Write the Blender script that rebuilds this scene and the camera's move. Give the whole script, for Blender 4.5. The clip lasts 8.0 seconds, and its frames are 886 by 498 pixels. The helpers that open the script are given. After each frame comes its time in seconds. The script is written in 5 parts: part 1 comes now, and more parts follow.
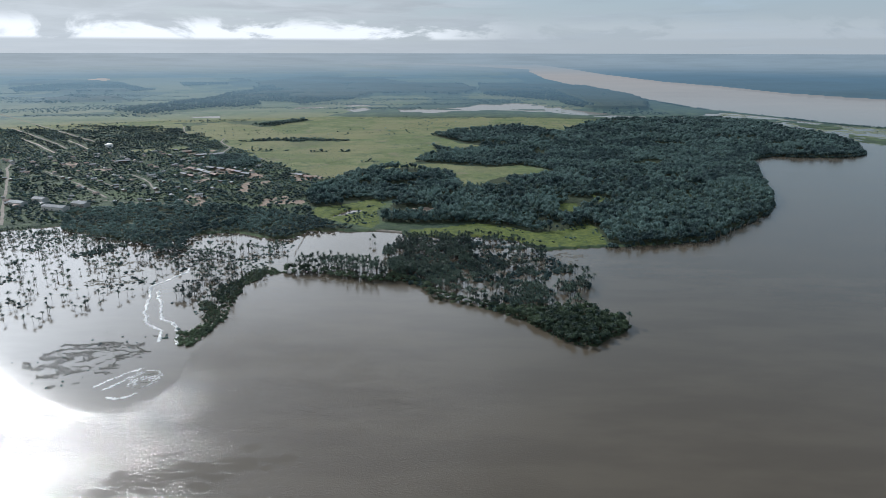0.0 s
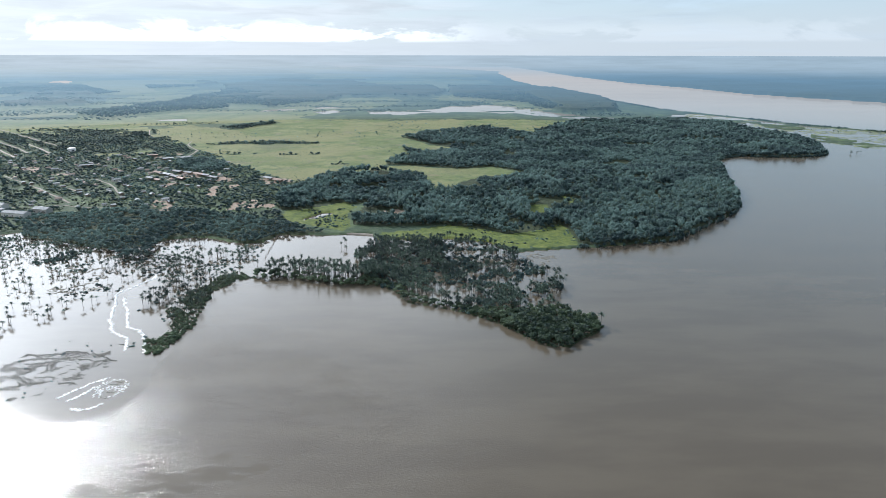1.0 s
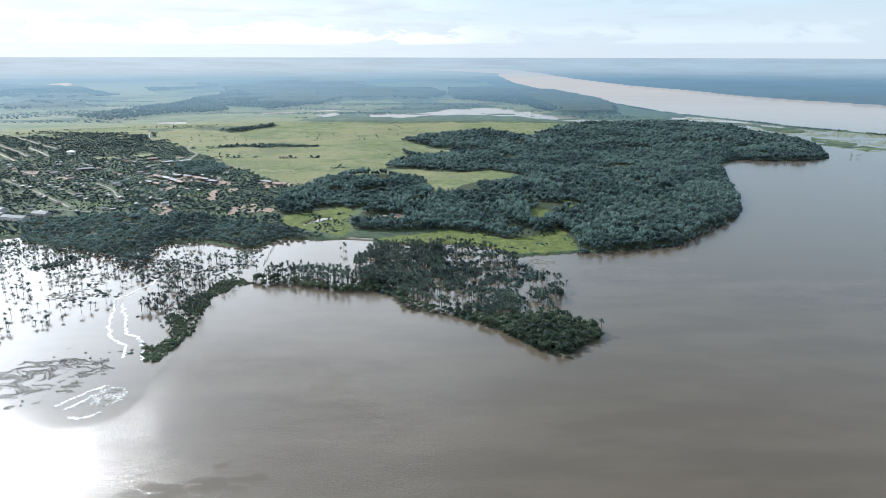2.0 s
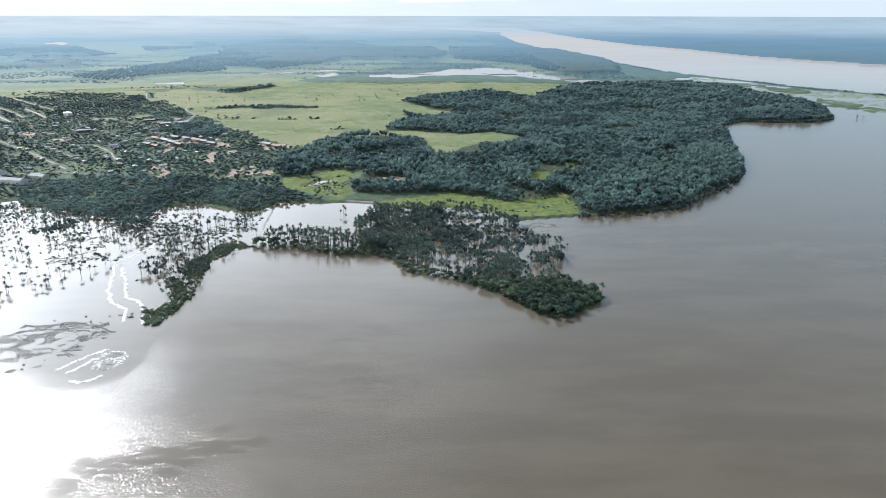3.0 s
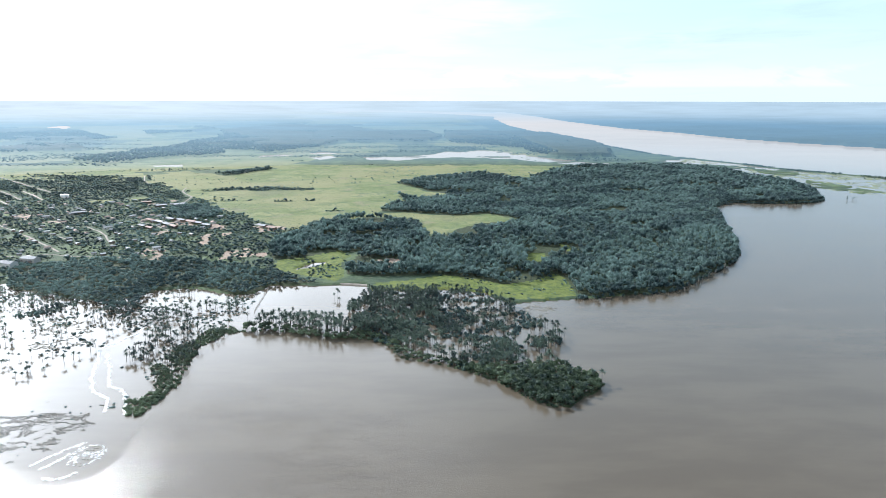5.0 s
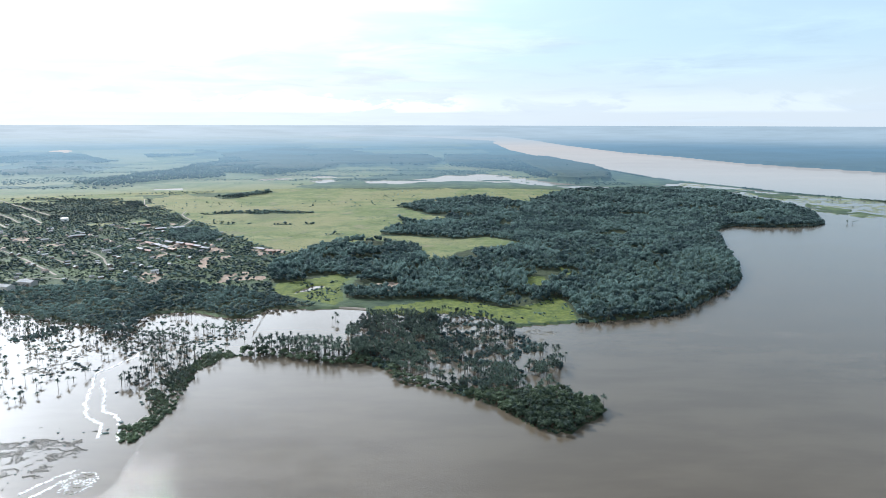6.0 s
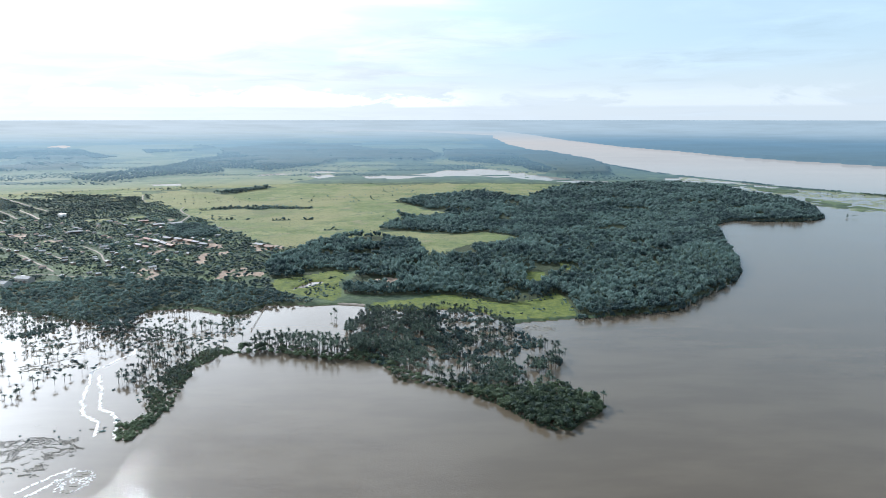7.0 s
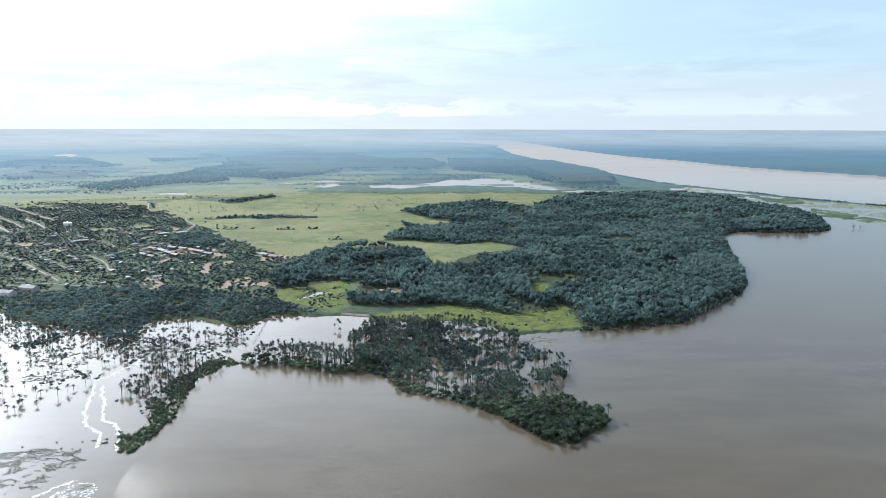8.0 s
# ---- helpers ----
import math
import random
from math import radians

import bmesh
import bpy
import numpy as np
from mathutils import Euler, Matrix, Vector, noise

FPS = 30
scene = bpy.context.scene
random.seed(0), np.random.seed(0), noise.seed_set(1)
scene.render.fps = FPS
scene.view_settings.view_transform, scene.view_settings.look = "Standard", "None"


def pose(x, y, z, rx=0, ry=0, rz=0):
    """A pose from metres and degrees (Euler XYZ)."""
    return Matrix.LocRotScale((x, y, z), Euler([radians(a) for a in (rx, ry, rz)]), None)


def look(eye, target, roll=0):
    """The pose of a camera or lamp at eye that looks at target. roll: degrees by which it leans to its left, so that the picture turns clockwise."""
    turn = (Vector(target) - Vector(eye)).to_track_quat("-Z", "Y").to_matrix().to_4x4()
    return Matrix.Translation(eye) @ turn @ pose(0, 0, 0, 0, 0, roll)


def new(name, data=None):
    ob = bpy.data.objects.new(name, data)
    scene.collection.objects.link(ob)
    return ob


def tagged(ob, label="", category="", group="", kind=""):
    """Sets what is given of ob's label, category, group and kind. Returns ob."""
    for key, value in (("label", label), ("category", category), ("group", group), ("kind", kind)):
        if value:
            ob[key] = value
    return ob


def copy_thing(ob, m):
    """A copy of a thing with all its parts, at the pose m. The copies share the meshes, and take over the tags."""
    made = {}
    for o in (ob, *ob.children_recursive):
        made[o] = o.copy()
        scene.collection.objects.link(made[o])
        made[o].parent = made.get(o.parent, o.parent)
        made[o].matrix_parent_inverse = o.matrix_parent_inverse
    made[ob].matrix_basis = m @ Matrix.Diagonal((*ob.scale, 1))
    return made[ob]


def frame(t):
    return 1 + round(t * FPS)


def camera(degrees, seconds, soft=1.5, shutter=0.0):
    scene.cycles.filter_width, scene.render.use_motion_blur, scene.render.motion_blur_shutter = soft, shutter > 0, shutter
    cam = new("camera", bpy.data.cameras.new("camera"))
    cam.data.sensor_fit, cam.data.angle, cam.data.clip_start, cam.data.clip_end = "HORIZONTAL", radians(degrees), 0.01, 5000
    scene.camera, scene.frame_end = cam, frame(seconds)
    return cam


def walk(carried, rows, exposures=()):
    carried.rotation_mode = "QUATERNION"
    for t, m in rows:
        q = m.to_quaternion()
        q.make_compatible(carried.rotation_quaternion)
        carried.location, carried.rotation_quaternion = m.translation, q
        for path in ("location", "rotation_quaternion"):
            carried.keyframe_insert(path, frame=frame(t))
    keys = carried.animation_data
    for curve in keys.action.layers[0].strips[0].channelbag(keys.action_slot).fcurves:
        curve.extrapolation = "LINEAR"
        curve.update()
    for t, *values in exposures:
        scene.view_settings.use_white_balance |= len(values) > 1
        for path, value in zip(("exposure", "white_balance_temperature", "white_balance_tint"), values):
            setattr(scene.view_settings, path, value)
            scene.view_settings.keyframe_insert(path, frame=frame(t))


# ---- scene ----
cam = camera(65.1, 8.0, soft=0.55)
PATH = [
    (0, (-0.801, 0.96, 148.655), (-0.8, 2.883, 148.107), 0.1),
    (0.5, (-0.809, 1.902, 148.605), (-0.732, 3.825, 148.061), 0.0),
    (1, (-1.111, 2.907, 148.653), (-1.028, 4.83, 148.11), 0.1),
    (1.2, (-1.127, 3.438, 148.928), (-1.044, 5.362, 148.39), 0.1),
    (2.3, (-0.806, 5.714, 151.23), (-0.723, 7.638, 150.692), 0.1),
    (2.5, (-0.787, 6.445, 151.371), (-0.704, 8.369, 150.831), 0.1),
    (3, (-0.329, 7.735, 150.977), (-0.25, 9.627, 150.334), 0.1),
    (3.5, (-0.03, 9.834, 151.876), (0.045, 11.692, 151.137), 0.1),
    (4, (0.138, 11.769, 152.159), (0.216, 13.643, 151.466), 0.1),
    (4.5, (0.267, 13.314, 151.974), (0.353, 15.233, 151.418), 0.1),
    (5, (0.198, 15.388, 151.977), (0.293, 17.341, 151.553), 0.1),
    (5.2, (0.077, 15.954, 151.874), (0.175, 17.916, 151.501), 0.1),
    (6.3, (0.818, 19.212, 151.113), (0.912, 21.178, 150.756), 0.1),
    (6.5, (0.816, 19.705, 151.195), (0.912, 21.67, 150.833), 0.0),
    (7, (1.324, 21.171, 151.322), (1.421, 23.134, 150.95), 0.0),
    (7.5, (1.499, 21.946, 151.54), (1.585, 23.914, 151.194), 0.0),
    (8, (1.645, 22.485, 152.582), (1.729, 24.453, 152.235), 0.1),
]
EXPOSURES = [(t, e, 6000, 10) for t, e in ((0.0, -0.5), (0.3, -0.42), (0.7, -0.05), (1.2, 0.15), (2.5, 0.33), (3.5, 0.45), (4.0, 0.6), (4.5, 0.7), (5.0, 0.6), (6.5, 0.3), (8.0, 0.3))]
walk(cam, [(t, look(eye, target, roll)) for t, eye, target, roll in PATH], EXPOSURES)

# ---- sky and sun ----
SUN_ELEV, SUN_AZ = 30.0, -38.0          # degrees; azimuth from +y towards +x
sun_vec = Vector((math.sin(radians(SUN_AZ)) * math.cos(radians(SUN_ELEV)), math.cos(radians(SUN_AZ)) * math.cos(radians(SUN_ELEV)), math.sin(radians(SUN_ELEV))))
sun_data = bpy.data.lights.new("sun", "SUN")
sun_data.energy, sun_data.angle, sun_data.color = 5.0, radians(0.6), (1.0, 0.96, 0.9)
sun = new("sun", sun_data)
sun.matrix_world = look(sun_vec * 1000, (0, 0, 0))


class Nodes:
    """Small wrapper to wire shader nodes in one line each."""

    def __init__(self, tree):
        self.tree = tree
        tree.nodes.clear()

    def __call__(self, kind, ins=None, **props):
        n = self.tree.nodes.new(kind)
        for key, value in props.items():
            setattr(n, key, value)
        for key, value in (ins or {}).items():
            if isinstance(value, bpy.types.NodeSocket):
                self.tree.links.new(value, n.inputs[key])
            else:
                n.inputs[key].default_value = value
        return n

    def math(self, op, a, b=0.0, c=0.0, clamp=False):
        return self("ShaderNodeMath", {0: a, 1: b, 2: c}, operation=op, use_clamp=clamp).outputs[0]

    def mix(self, f, a, b, blend="MIX"):
        n = self("ShaderNodeMix", {0: f, 6: a, 7: b}, data_type="RGBA", blend_type=blend)
        return n.outputs[2]

    def ramp(self, value, lo, hi, a=0.0, b=1.0):
        return self("ShaderNodeMapRange", {0: value, 1: lo, 2: hi, 3: a, 4: b}, interpolation_type="SMOOTHSTEP").outputs[0]

    def noise(self, scale, detail=3.0, rough=0.55, vec=None, distortion=0.0):
        ins = {"Scale": scale, "Detail": detail, "Roughness": rough, "Distortion": distortion}
        if vec is not None:
            ins["Vector"] = vec
        return self("ShaderNodeTexNoise", ins).outputs["Fac"]


world = bpy.data.worlds.new("sky")
scene.world = world
world.use_nodes = True
N = Nodes(world.node_tree)
sky = N("ShaderNodeTexSky", sky_type="NISHITA", sun_disc=False, sun_elevation=radians(SUN_ELEV), sun_rotation=radians(SUN_AZ), altitude=150, air_density=1.0, dust_density=0.8, ozone_density=1.0)
coord = N("ShaderNodeTexCoord").outputs["Generated"]
xyz = N("ShaderNodeSeparateXYZ", {0: coord})
up = N.math("MAXIMUM", xyz.outputs[2], 0.0)
den = N.math("ADD", up, 0.07)
plane = N("ShaderNodeCombineXYZ", {0: N.math("DIVIDE", xyz.outputs[0], den), 1: N.math("DIVIDE", xyz.outputs[1], den), 2: 0.0}).outputs[0]
side = N.math("DIVIDE", xyz.outputs[0], N.math("MAXIMUM", N.math("SQRT", N.math("SUBTRACT", 1.0, N.math("MULTIPLY", xyz.outputs[2], xyz.outputs[2]))), 0.05))
veil_n = N.noise(0.5, 6.0, 0.55, plane, 0.5)
veil = N.ramp(N.math("SUBTRACT", veil_n, N.math("MULTIPLY", side, 0.2)), 0.36, 0.6)
puff_vec = N("ShaderNodeMapping", {0: coord, 3: (1.0, 1.0, 3.0)}).outputs[0]
puff = N.ramp(N.noise(7.5, 9.0, 0.6, puff_vec, 0.5), 0.43, 0.53)
band = N.math("MULTIPLY", N.ramp(up, 0.013, 0.018), N.ramp(up, 0.05, 0.028))
puff = N.math("MULTIPLY", puff, band)
toward = N("ShaderNodeVectorMath", {0: coord, 1: tuple(sun_vec)}, operation="DOT_PRODUCT").outputs["Value"]
toward = N.math("MAXIMUM", toward, 0.0)
glare = N.math("ADD", N.math("MULTIPLY", N.math("POWER", toward, 6.0), 2.6), N.math("MULTIPLY", N.math("POWER", toward, 60.0), 10.0))
glare = N.math("MULTIPLY", glare, N.math("MULTIPLY", N.ramp(up, 0.05, 0.21, 0.12, 1.0), N.ramp(up, 0.5, 0.32, 0.3, 1.0)))
overhead = N.math("MULTIPLY", N.math("MULTIPLY", N.ramp(up, 0.14, 0.26), N.ramp(up, 0.62, 0.34)), N.ramp(side, 0.45, -0.1, 0.15, 1.0))
cloud_power = N.math("MULTIPLY", N.math("ADD", N.math("ADD", 0.76, N.math("MULTIPLY", overhead, 1.35)), glare), N.ramp(N.noise(1.1, 6.0, 0.6, plane, 0.6), 0.3, 0.7, 0.8, 1.12))
cloud_col = N("ShaderNodeVectorMath", {0: N.mix(N.ramp(side, -0.15, 0.45), (0.95, 0.98, 1.0, 1), (0.70, 0.90, 1.02, 1)), "Scale": cloud_power}, operation="SCALE").outputs[0]
clear = N("ShaderNodeVectorMath", {0: sky.outputs[0], "Scale": 0.085}, operation="SCALE").outputs[0]
clear = N.mix(N.ramp(up, 0.22, 0.6, 0.62, 0.3), clear, (0.60, 0.78, 0.90, 1))
aureole = N("ShaderNodeVectorMath", {0: (0.95, 1.0, 1.05), "Scale": N.math("MULTIPLY", glare, 0.5)}, operation="SCALE").outputs[0]
clear = N("ShaderNodeVectorMath", {0: clear, 1: aureole}, operation="ADD").outputs[0]
mixed = N.mix(N.math("MULTIPLY", N.math("MAXIMUM", veil, N.math("MULTIPLY", overhead, 0.7)), 0.8), clear, cloud_col)
haze_f = N.ramp(up, 0.11, 0.0, 0.0, 0.8)
haze_col = N("ShaderNodeVectorMath", {0: (0.78, 0.84, 0.88), "Scale": N.math("ADD", 0.8, N.math("MULTIPLY", N.math("POWER", toward, 5.0), 0.5))}, operation="SCALE").outputs[0]
mixed = N.mix(haze_f, mixed, haze_col)
bright = N("ShaderNodeVectorMath", {0: (0.97, 0.99, 1.0), "Scale": N.math("ADD", 1.4, glare)}, operation="SCALE").outputs[0]
mixed = N.mix(N.math("MULTIPLY", puff, N.ramp(side, 0.12, -0.08, 0.1, 0.95)), mixed, bright)
N("ShaderNodeOutputWorld", {0: N("ShaderNodeBackground", {0: mixed, 1: 1.0}).outputs[0]})

# ---- materials ----
def material(name):
    m = bpy.data.materials.new(name)
    m.use_nodes = True
    return m, Nodes(m.node_tree)


def attr(n, name):
    return n("ShaderNodeAttribute", attribute_name=name).outputs["Fac"]


def position(n):
    return n("ShaderNodeNewGeometry").outputs["Position"]


def scale_col(n, col, f):
    return n("ShaderNodeVectorMath", {0: col, "Scale": f}, operation="SCALE").outputs[0]


def land_colour(n):
    """Grass, bare earth, scrub and a darker floor under the woods, blended by the plan's masks and noise at several
    sizes.
    """
    pos = position(n)
    fine, mid, big = n.noise(0.35, 4, 0.6, pos), n.noise(0.06, 4, 0.6, pos), n.noise(0.012, 3, 0.5, pos)
    scrub = n.mix(n.ramp(mid, 0.35, 0.65), (0.032, 0.052, 0.032, 1), (0.06, 0.088, 0.045, 1))
    scrub = n.mix(n.ramp(n.noise(0.02, 5, 0.65, pos), 0.48, 0.64, 0, 0.8), scrub, (0.088, 0.122, 0.056, 1))
    scrub = n.mix(n.ramp(n.noise(0.13, 5, 0.7, pos), 0.62, 0.7, 0, 0.6), scrub, (0.17, 0.145, 0.115, 1))
    scrub = n.mix(n.ramp(fine, 0.52, 0.7, 0, 0.7), scrub, (0.03, 0.045, 0.026, 1))
    grass = n.mix(n.ramp(big, 0.35, 0.65), (0.112, 0.142, 0.052, 1), (0.178, 0.188, 0.085, 1))
    grass = n.mix(n.ramp(n.noise(0.03, 5, 0.65, pos), 0.42, 0.66, 0, 0.75), grass, (0.085, 0.115, 0.034, 1))
    grass = n.mix(n.ramp(n.noise(0.11, 5, 0.7, pos), 0.5, 0.68, 0, 0.5), grass, (0.075, 0.098, 0.04, 1))
    grass = n.mix(n.ramp(n.noise(0.045, 6, 0.75, pos, 0.8), 0.5, 0.64, 0, 0.85), grass, (0.066, 0.096, 0.044, 1))
    grass = n.mix(n.ramp(n.noise(0.018, 4, 0.7, pos), 0.54, 0.68, 0, 0.65), grass, (0.17, 0.15, 0.1, 1))
    grass = n.mix(n.ramp(n.noise(0.0048, 4, 0.6, pos, 0.6), 0.44, 0.6, 0, 0.7), grass, (0.19, 0.182, 0.088, 1))
    grass = n.mix(n.ramp(n.noise(0.007, 5, 0.65, n("ShaderNodeMapping", {0: pos, 3: (1.0, 0.45, 1.0)}).outputs[0]), 0.55, 0.66, 0, 0.7), grass, (0.098, 0.112, 0.058, 1))
    grass = n.mix(n.ramp(fine, 0.5, 0.7, 0, 0.5), grass, (0.055, 0.08, 0.034, 1))
    lush = n.mix(n.ramp(fine, 0.35, 0.7), (0.112, 0.138, 0.028, 1), (0.045, 0.068, 0.02, 1))
    lush = n.mix(n.ramp(mid, 0.4, 0.7, 0, 0.6), lush, (0.15, 0.165, 0.045, 1))
    lush = n.mix(n.ramp(n.noise(0.16, 5, 0.7, pos), 0.5, 0.64, 0, 0.75), lush, (0.05, 0.075, 0.026, 1))
    dirt = n.mix(n.ramp(fine, 0.3, 0.7), (0.22, 0.15, 0.11, 1), (0.30, 0.25, 0.2, 1))
    dry = n.mix(n.ramp(mid, 0.3, 0.7), (0.22, 0.205, 0.11, 1), (0.17, 0.175, 0.085, 1))
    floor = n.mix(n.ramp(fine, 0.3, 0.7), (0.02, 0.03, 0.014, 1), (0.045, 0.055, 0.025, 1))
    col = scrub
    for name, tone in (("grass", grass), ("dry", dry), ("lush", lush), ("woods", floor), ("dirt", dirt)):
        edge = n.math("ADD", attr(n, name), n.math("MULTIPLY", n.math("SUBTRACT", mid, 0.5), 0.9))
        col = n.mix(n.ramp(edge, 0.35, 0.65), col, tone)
    return col, fine, mid


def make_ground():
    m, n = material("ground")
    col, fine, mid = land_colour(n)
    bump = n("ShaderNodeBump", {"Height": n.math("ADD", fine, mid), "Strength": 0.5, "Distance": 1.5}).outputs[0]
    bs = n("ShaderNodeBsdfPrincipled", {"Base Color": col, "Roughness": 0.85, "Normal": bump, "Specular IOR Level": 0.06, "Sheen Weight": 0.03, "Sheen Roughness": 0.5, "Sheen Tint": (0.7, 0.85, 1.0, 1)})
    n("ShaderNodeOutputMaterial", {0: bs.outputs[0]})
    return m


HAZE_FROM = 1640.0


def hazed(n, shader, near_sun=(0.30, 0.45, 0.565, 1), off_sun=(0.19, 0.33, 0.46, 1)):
    """The far backdrop: air haze painted as emission, which grows with the distance from the place's middle and towards
    the sun's side.
    """
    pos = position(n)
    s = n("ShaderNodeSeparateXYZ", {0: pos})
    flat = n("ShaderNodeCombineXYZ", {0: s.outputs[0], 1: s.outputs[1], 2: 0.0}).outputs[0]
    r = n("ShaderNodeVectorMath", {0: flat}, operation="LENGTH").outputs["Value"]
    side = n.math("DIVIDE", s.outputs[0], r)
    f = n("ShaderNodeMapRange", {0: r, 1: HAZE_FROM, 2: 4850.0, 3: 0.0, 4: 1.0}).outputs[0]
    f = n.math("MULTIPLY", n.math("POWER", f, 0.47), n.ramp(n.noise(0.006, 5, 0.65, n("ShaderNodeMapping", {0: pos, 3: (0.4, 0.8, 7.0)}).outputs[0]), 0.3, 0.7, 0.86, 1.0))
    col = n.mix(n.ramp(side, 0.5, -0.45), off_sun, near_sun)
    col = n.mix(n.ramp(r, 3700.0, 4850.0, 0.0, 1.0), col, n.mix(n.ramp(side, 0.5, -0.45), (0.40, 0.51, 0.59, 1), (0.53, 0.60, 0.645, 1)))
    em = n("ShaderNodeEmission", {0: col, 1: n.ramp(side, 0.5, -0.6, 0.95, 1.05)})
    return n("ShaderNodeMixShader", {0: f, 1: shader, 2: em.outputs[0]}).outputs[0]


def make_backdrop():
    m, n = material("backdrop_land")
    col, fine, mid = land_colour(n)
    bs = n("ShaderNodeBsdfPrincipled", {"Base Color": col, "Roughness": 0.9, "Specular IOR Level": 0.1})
    # the plain's fade to blue is emission mixed over its own colour
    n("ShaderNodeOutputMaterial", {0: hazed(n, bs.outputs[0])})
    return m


def make_water(far=False):
    """Silty river: wind-rippled in the open, slick where the flood stands among the palms."""
    m, n = material("far_water" if far else "silty_water")
    pos = position(n)
    calm = attr(n, "calm")
    stretch = n("ShaderNodeMapping", {0: pos, 3: (1.0, 1.6, 1.0)}).outputs[0]
    wave = n.noise(0.8, 2, 0.5, stretch)
    chop = n.noise(2.6, 1, 0.5, stretch)
    slick = n.noise(0.012, 4, 0.6, n("ShaderNodeMapping", {0: pos, 2: (0, 0, 0.5), 3: (1.0, 3.0, 1.0)}).outputs[0])
    silt = n.mix(n.ramp(slick, 0.35, 0.65), (0.078, 0.064, 0.046, 1), (0.093, 0.077, 0.056, 1))
    rough = n.math("MULTIPLY", n.math("MULTIPLY", n.ramp(calm, 0.9, 0.7, 0.12, 0.17), n.ramp(calm, 0.1, 0.5, 0.9, 1.0)), n.ramp(slick, 0.3, 0.7, 0.92, 1.08))
    gust = n.ramp(n.noise(0.03, 5, 0.65, stretch), 0.38, 0.6, 0.75, 1.0)
    rough = 0.09 if far else rough
    h = n.math("ADD", n.math("MULTIPLY", wave, 0.8), n.math("MULTIPLY", chop, 0.5))
    bump = n("ShaderNodeBump", {"Height": h, "Strength": n.math("MULTIPLY", gust, n.math("POWER", n("ShaderNodeMapRange", {0: calm, 1: 0.0, 2: 0.8, 3: 0.63, 4: 0.0}).outputs[0], 2.0)), "Distance": 0.6}).outputs[0]
    bs = n("ShaderNodeBsdfPrincipled", {"Base Color": silt, "Roughness": rough, "IOR": 1.33, "Normal": bump})
    # the far river's pale haze and sky brightness are painted on as glow
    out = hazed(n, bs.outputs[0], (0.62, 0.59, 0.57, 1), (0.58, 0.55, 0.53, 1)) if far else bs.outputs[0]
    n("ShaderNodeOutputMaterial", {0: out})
    return m


def make_leaf(name, dark, light, haze=False, through_light=0.33, sheen=0.08):
    m, n = material(name)
    # tint: each plant's own tone, plus the lit tops painted into its crown
    tint = attr(n, "tint")
    pos = position(n)
    rnd = n("ShaderNodeObjectInfo").outputs["Random"]
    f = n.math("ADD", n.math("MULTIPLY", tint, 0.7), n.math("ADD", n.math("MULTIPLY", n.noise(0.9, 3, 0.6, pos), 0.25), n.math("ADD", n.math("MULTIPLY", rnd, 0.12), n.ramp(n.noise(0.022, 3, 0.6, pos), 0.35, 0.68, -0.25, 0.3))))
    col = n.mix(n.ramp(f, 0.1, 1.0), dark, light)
    rough_leaf = n("ShaderNodeBump", {"Height": n.noise(2.6, 3, 0.65, pos), "Strength": 0.9, "Distance": 0.5}).outputs[0]
    bs = n("ShaderNodeBsdfPrincipled", {"Base Color": col, "Roughness": 0.7, "Specular IOR Level": 0.12, "Sheen Weight": sheen, "Sheen Roughness": 0.5, "Sheen Tint": (0.6, 0.85, 1.0, 1), "Normal": rough_leaf})
    tr = n("ShaderNodeBsdfTranslucent", {0: scale_col(n, col, 1.3)})
    out = n("ShaderNodeMixShader", {0: through_light, 1: bs.outputs[0], 2: tr.outputs[0]}).outputs[0]
    # with haze set, far leaves also glow with painted air light
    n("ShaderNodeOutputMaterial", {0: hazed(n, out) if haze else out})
    return m


def make_plain(name, a, b, rough=0.8, scale=2.0, metal=0.0):
    m, n = material(name)
    pos = n("ShaderNodeTexCoord").outputs["Object"]
    rnd = n("ShaderNodeObjectInfo").outputs["Random"]
    f = n.math("ADD", n.math("MULTIPLY", n.noise(scale, 4, 0.6, pos), 0.7), n.math("MULTIPLY", rnd, 0.3))
    bs = n("ShaderNodeBsdfPrincipled", {"Base Color": n.mix(n.ramp(f, 0.2, 0.8), a, b), "Roughness": rough, "Metallic": metal})
    n("ShaderNodeOutputMaterial", {0: bs.outputs[0]})
    return m


GROUND, BACKDROP, WATER, FAR_WATER = make_ground(), make_backdrop(), make_water(), make_water(True)
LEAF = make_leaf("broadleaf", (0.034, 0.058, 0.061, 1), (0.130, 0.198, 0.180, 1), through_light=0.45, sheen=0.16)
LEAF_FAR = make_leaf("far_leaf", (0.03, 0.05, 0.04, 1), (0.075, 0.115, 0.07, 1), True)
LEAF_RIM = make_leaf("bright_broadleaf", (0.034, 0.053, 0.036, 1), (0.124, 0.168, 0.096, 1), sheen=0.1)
PALM = make_leaf("palm_frond", (0.020, 0.036, 0.034, 1), (0.09, 0.132, 0.1, 1), False, 0.35, 0.03)
BARK = make_plain("bark", (0.025, 0.022, 0.018, 1), (0.055, 0.047, 0.038, 1))
FOAM = make_plain("foam", (0.75, 0.73, 0.7, 1), (0.85, 0.84, 0.82, 1), 0.6, 0.8)
MAT_GRASS = make_plain("floating_grass", (0.1, 0.094, 0.074, 1), (0.2, 0.185, 0.145, 1), 0.9, 0.6)
SNAG = make_plain("bleached_wood", (0.22, 0.2, 0.17, 1), (0.4, 0.37, 0.33, 1))
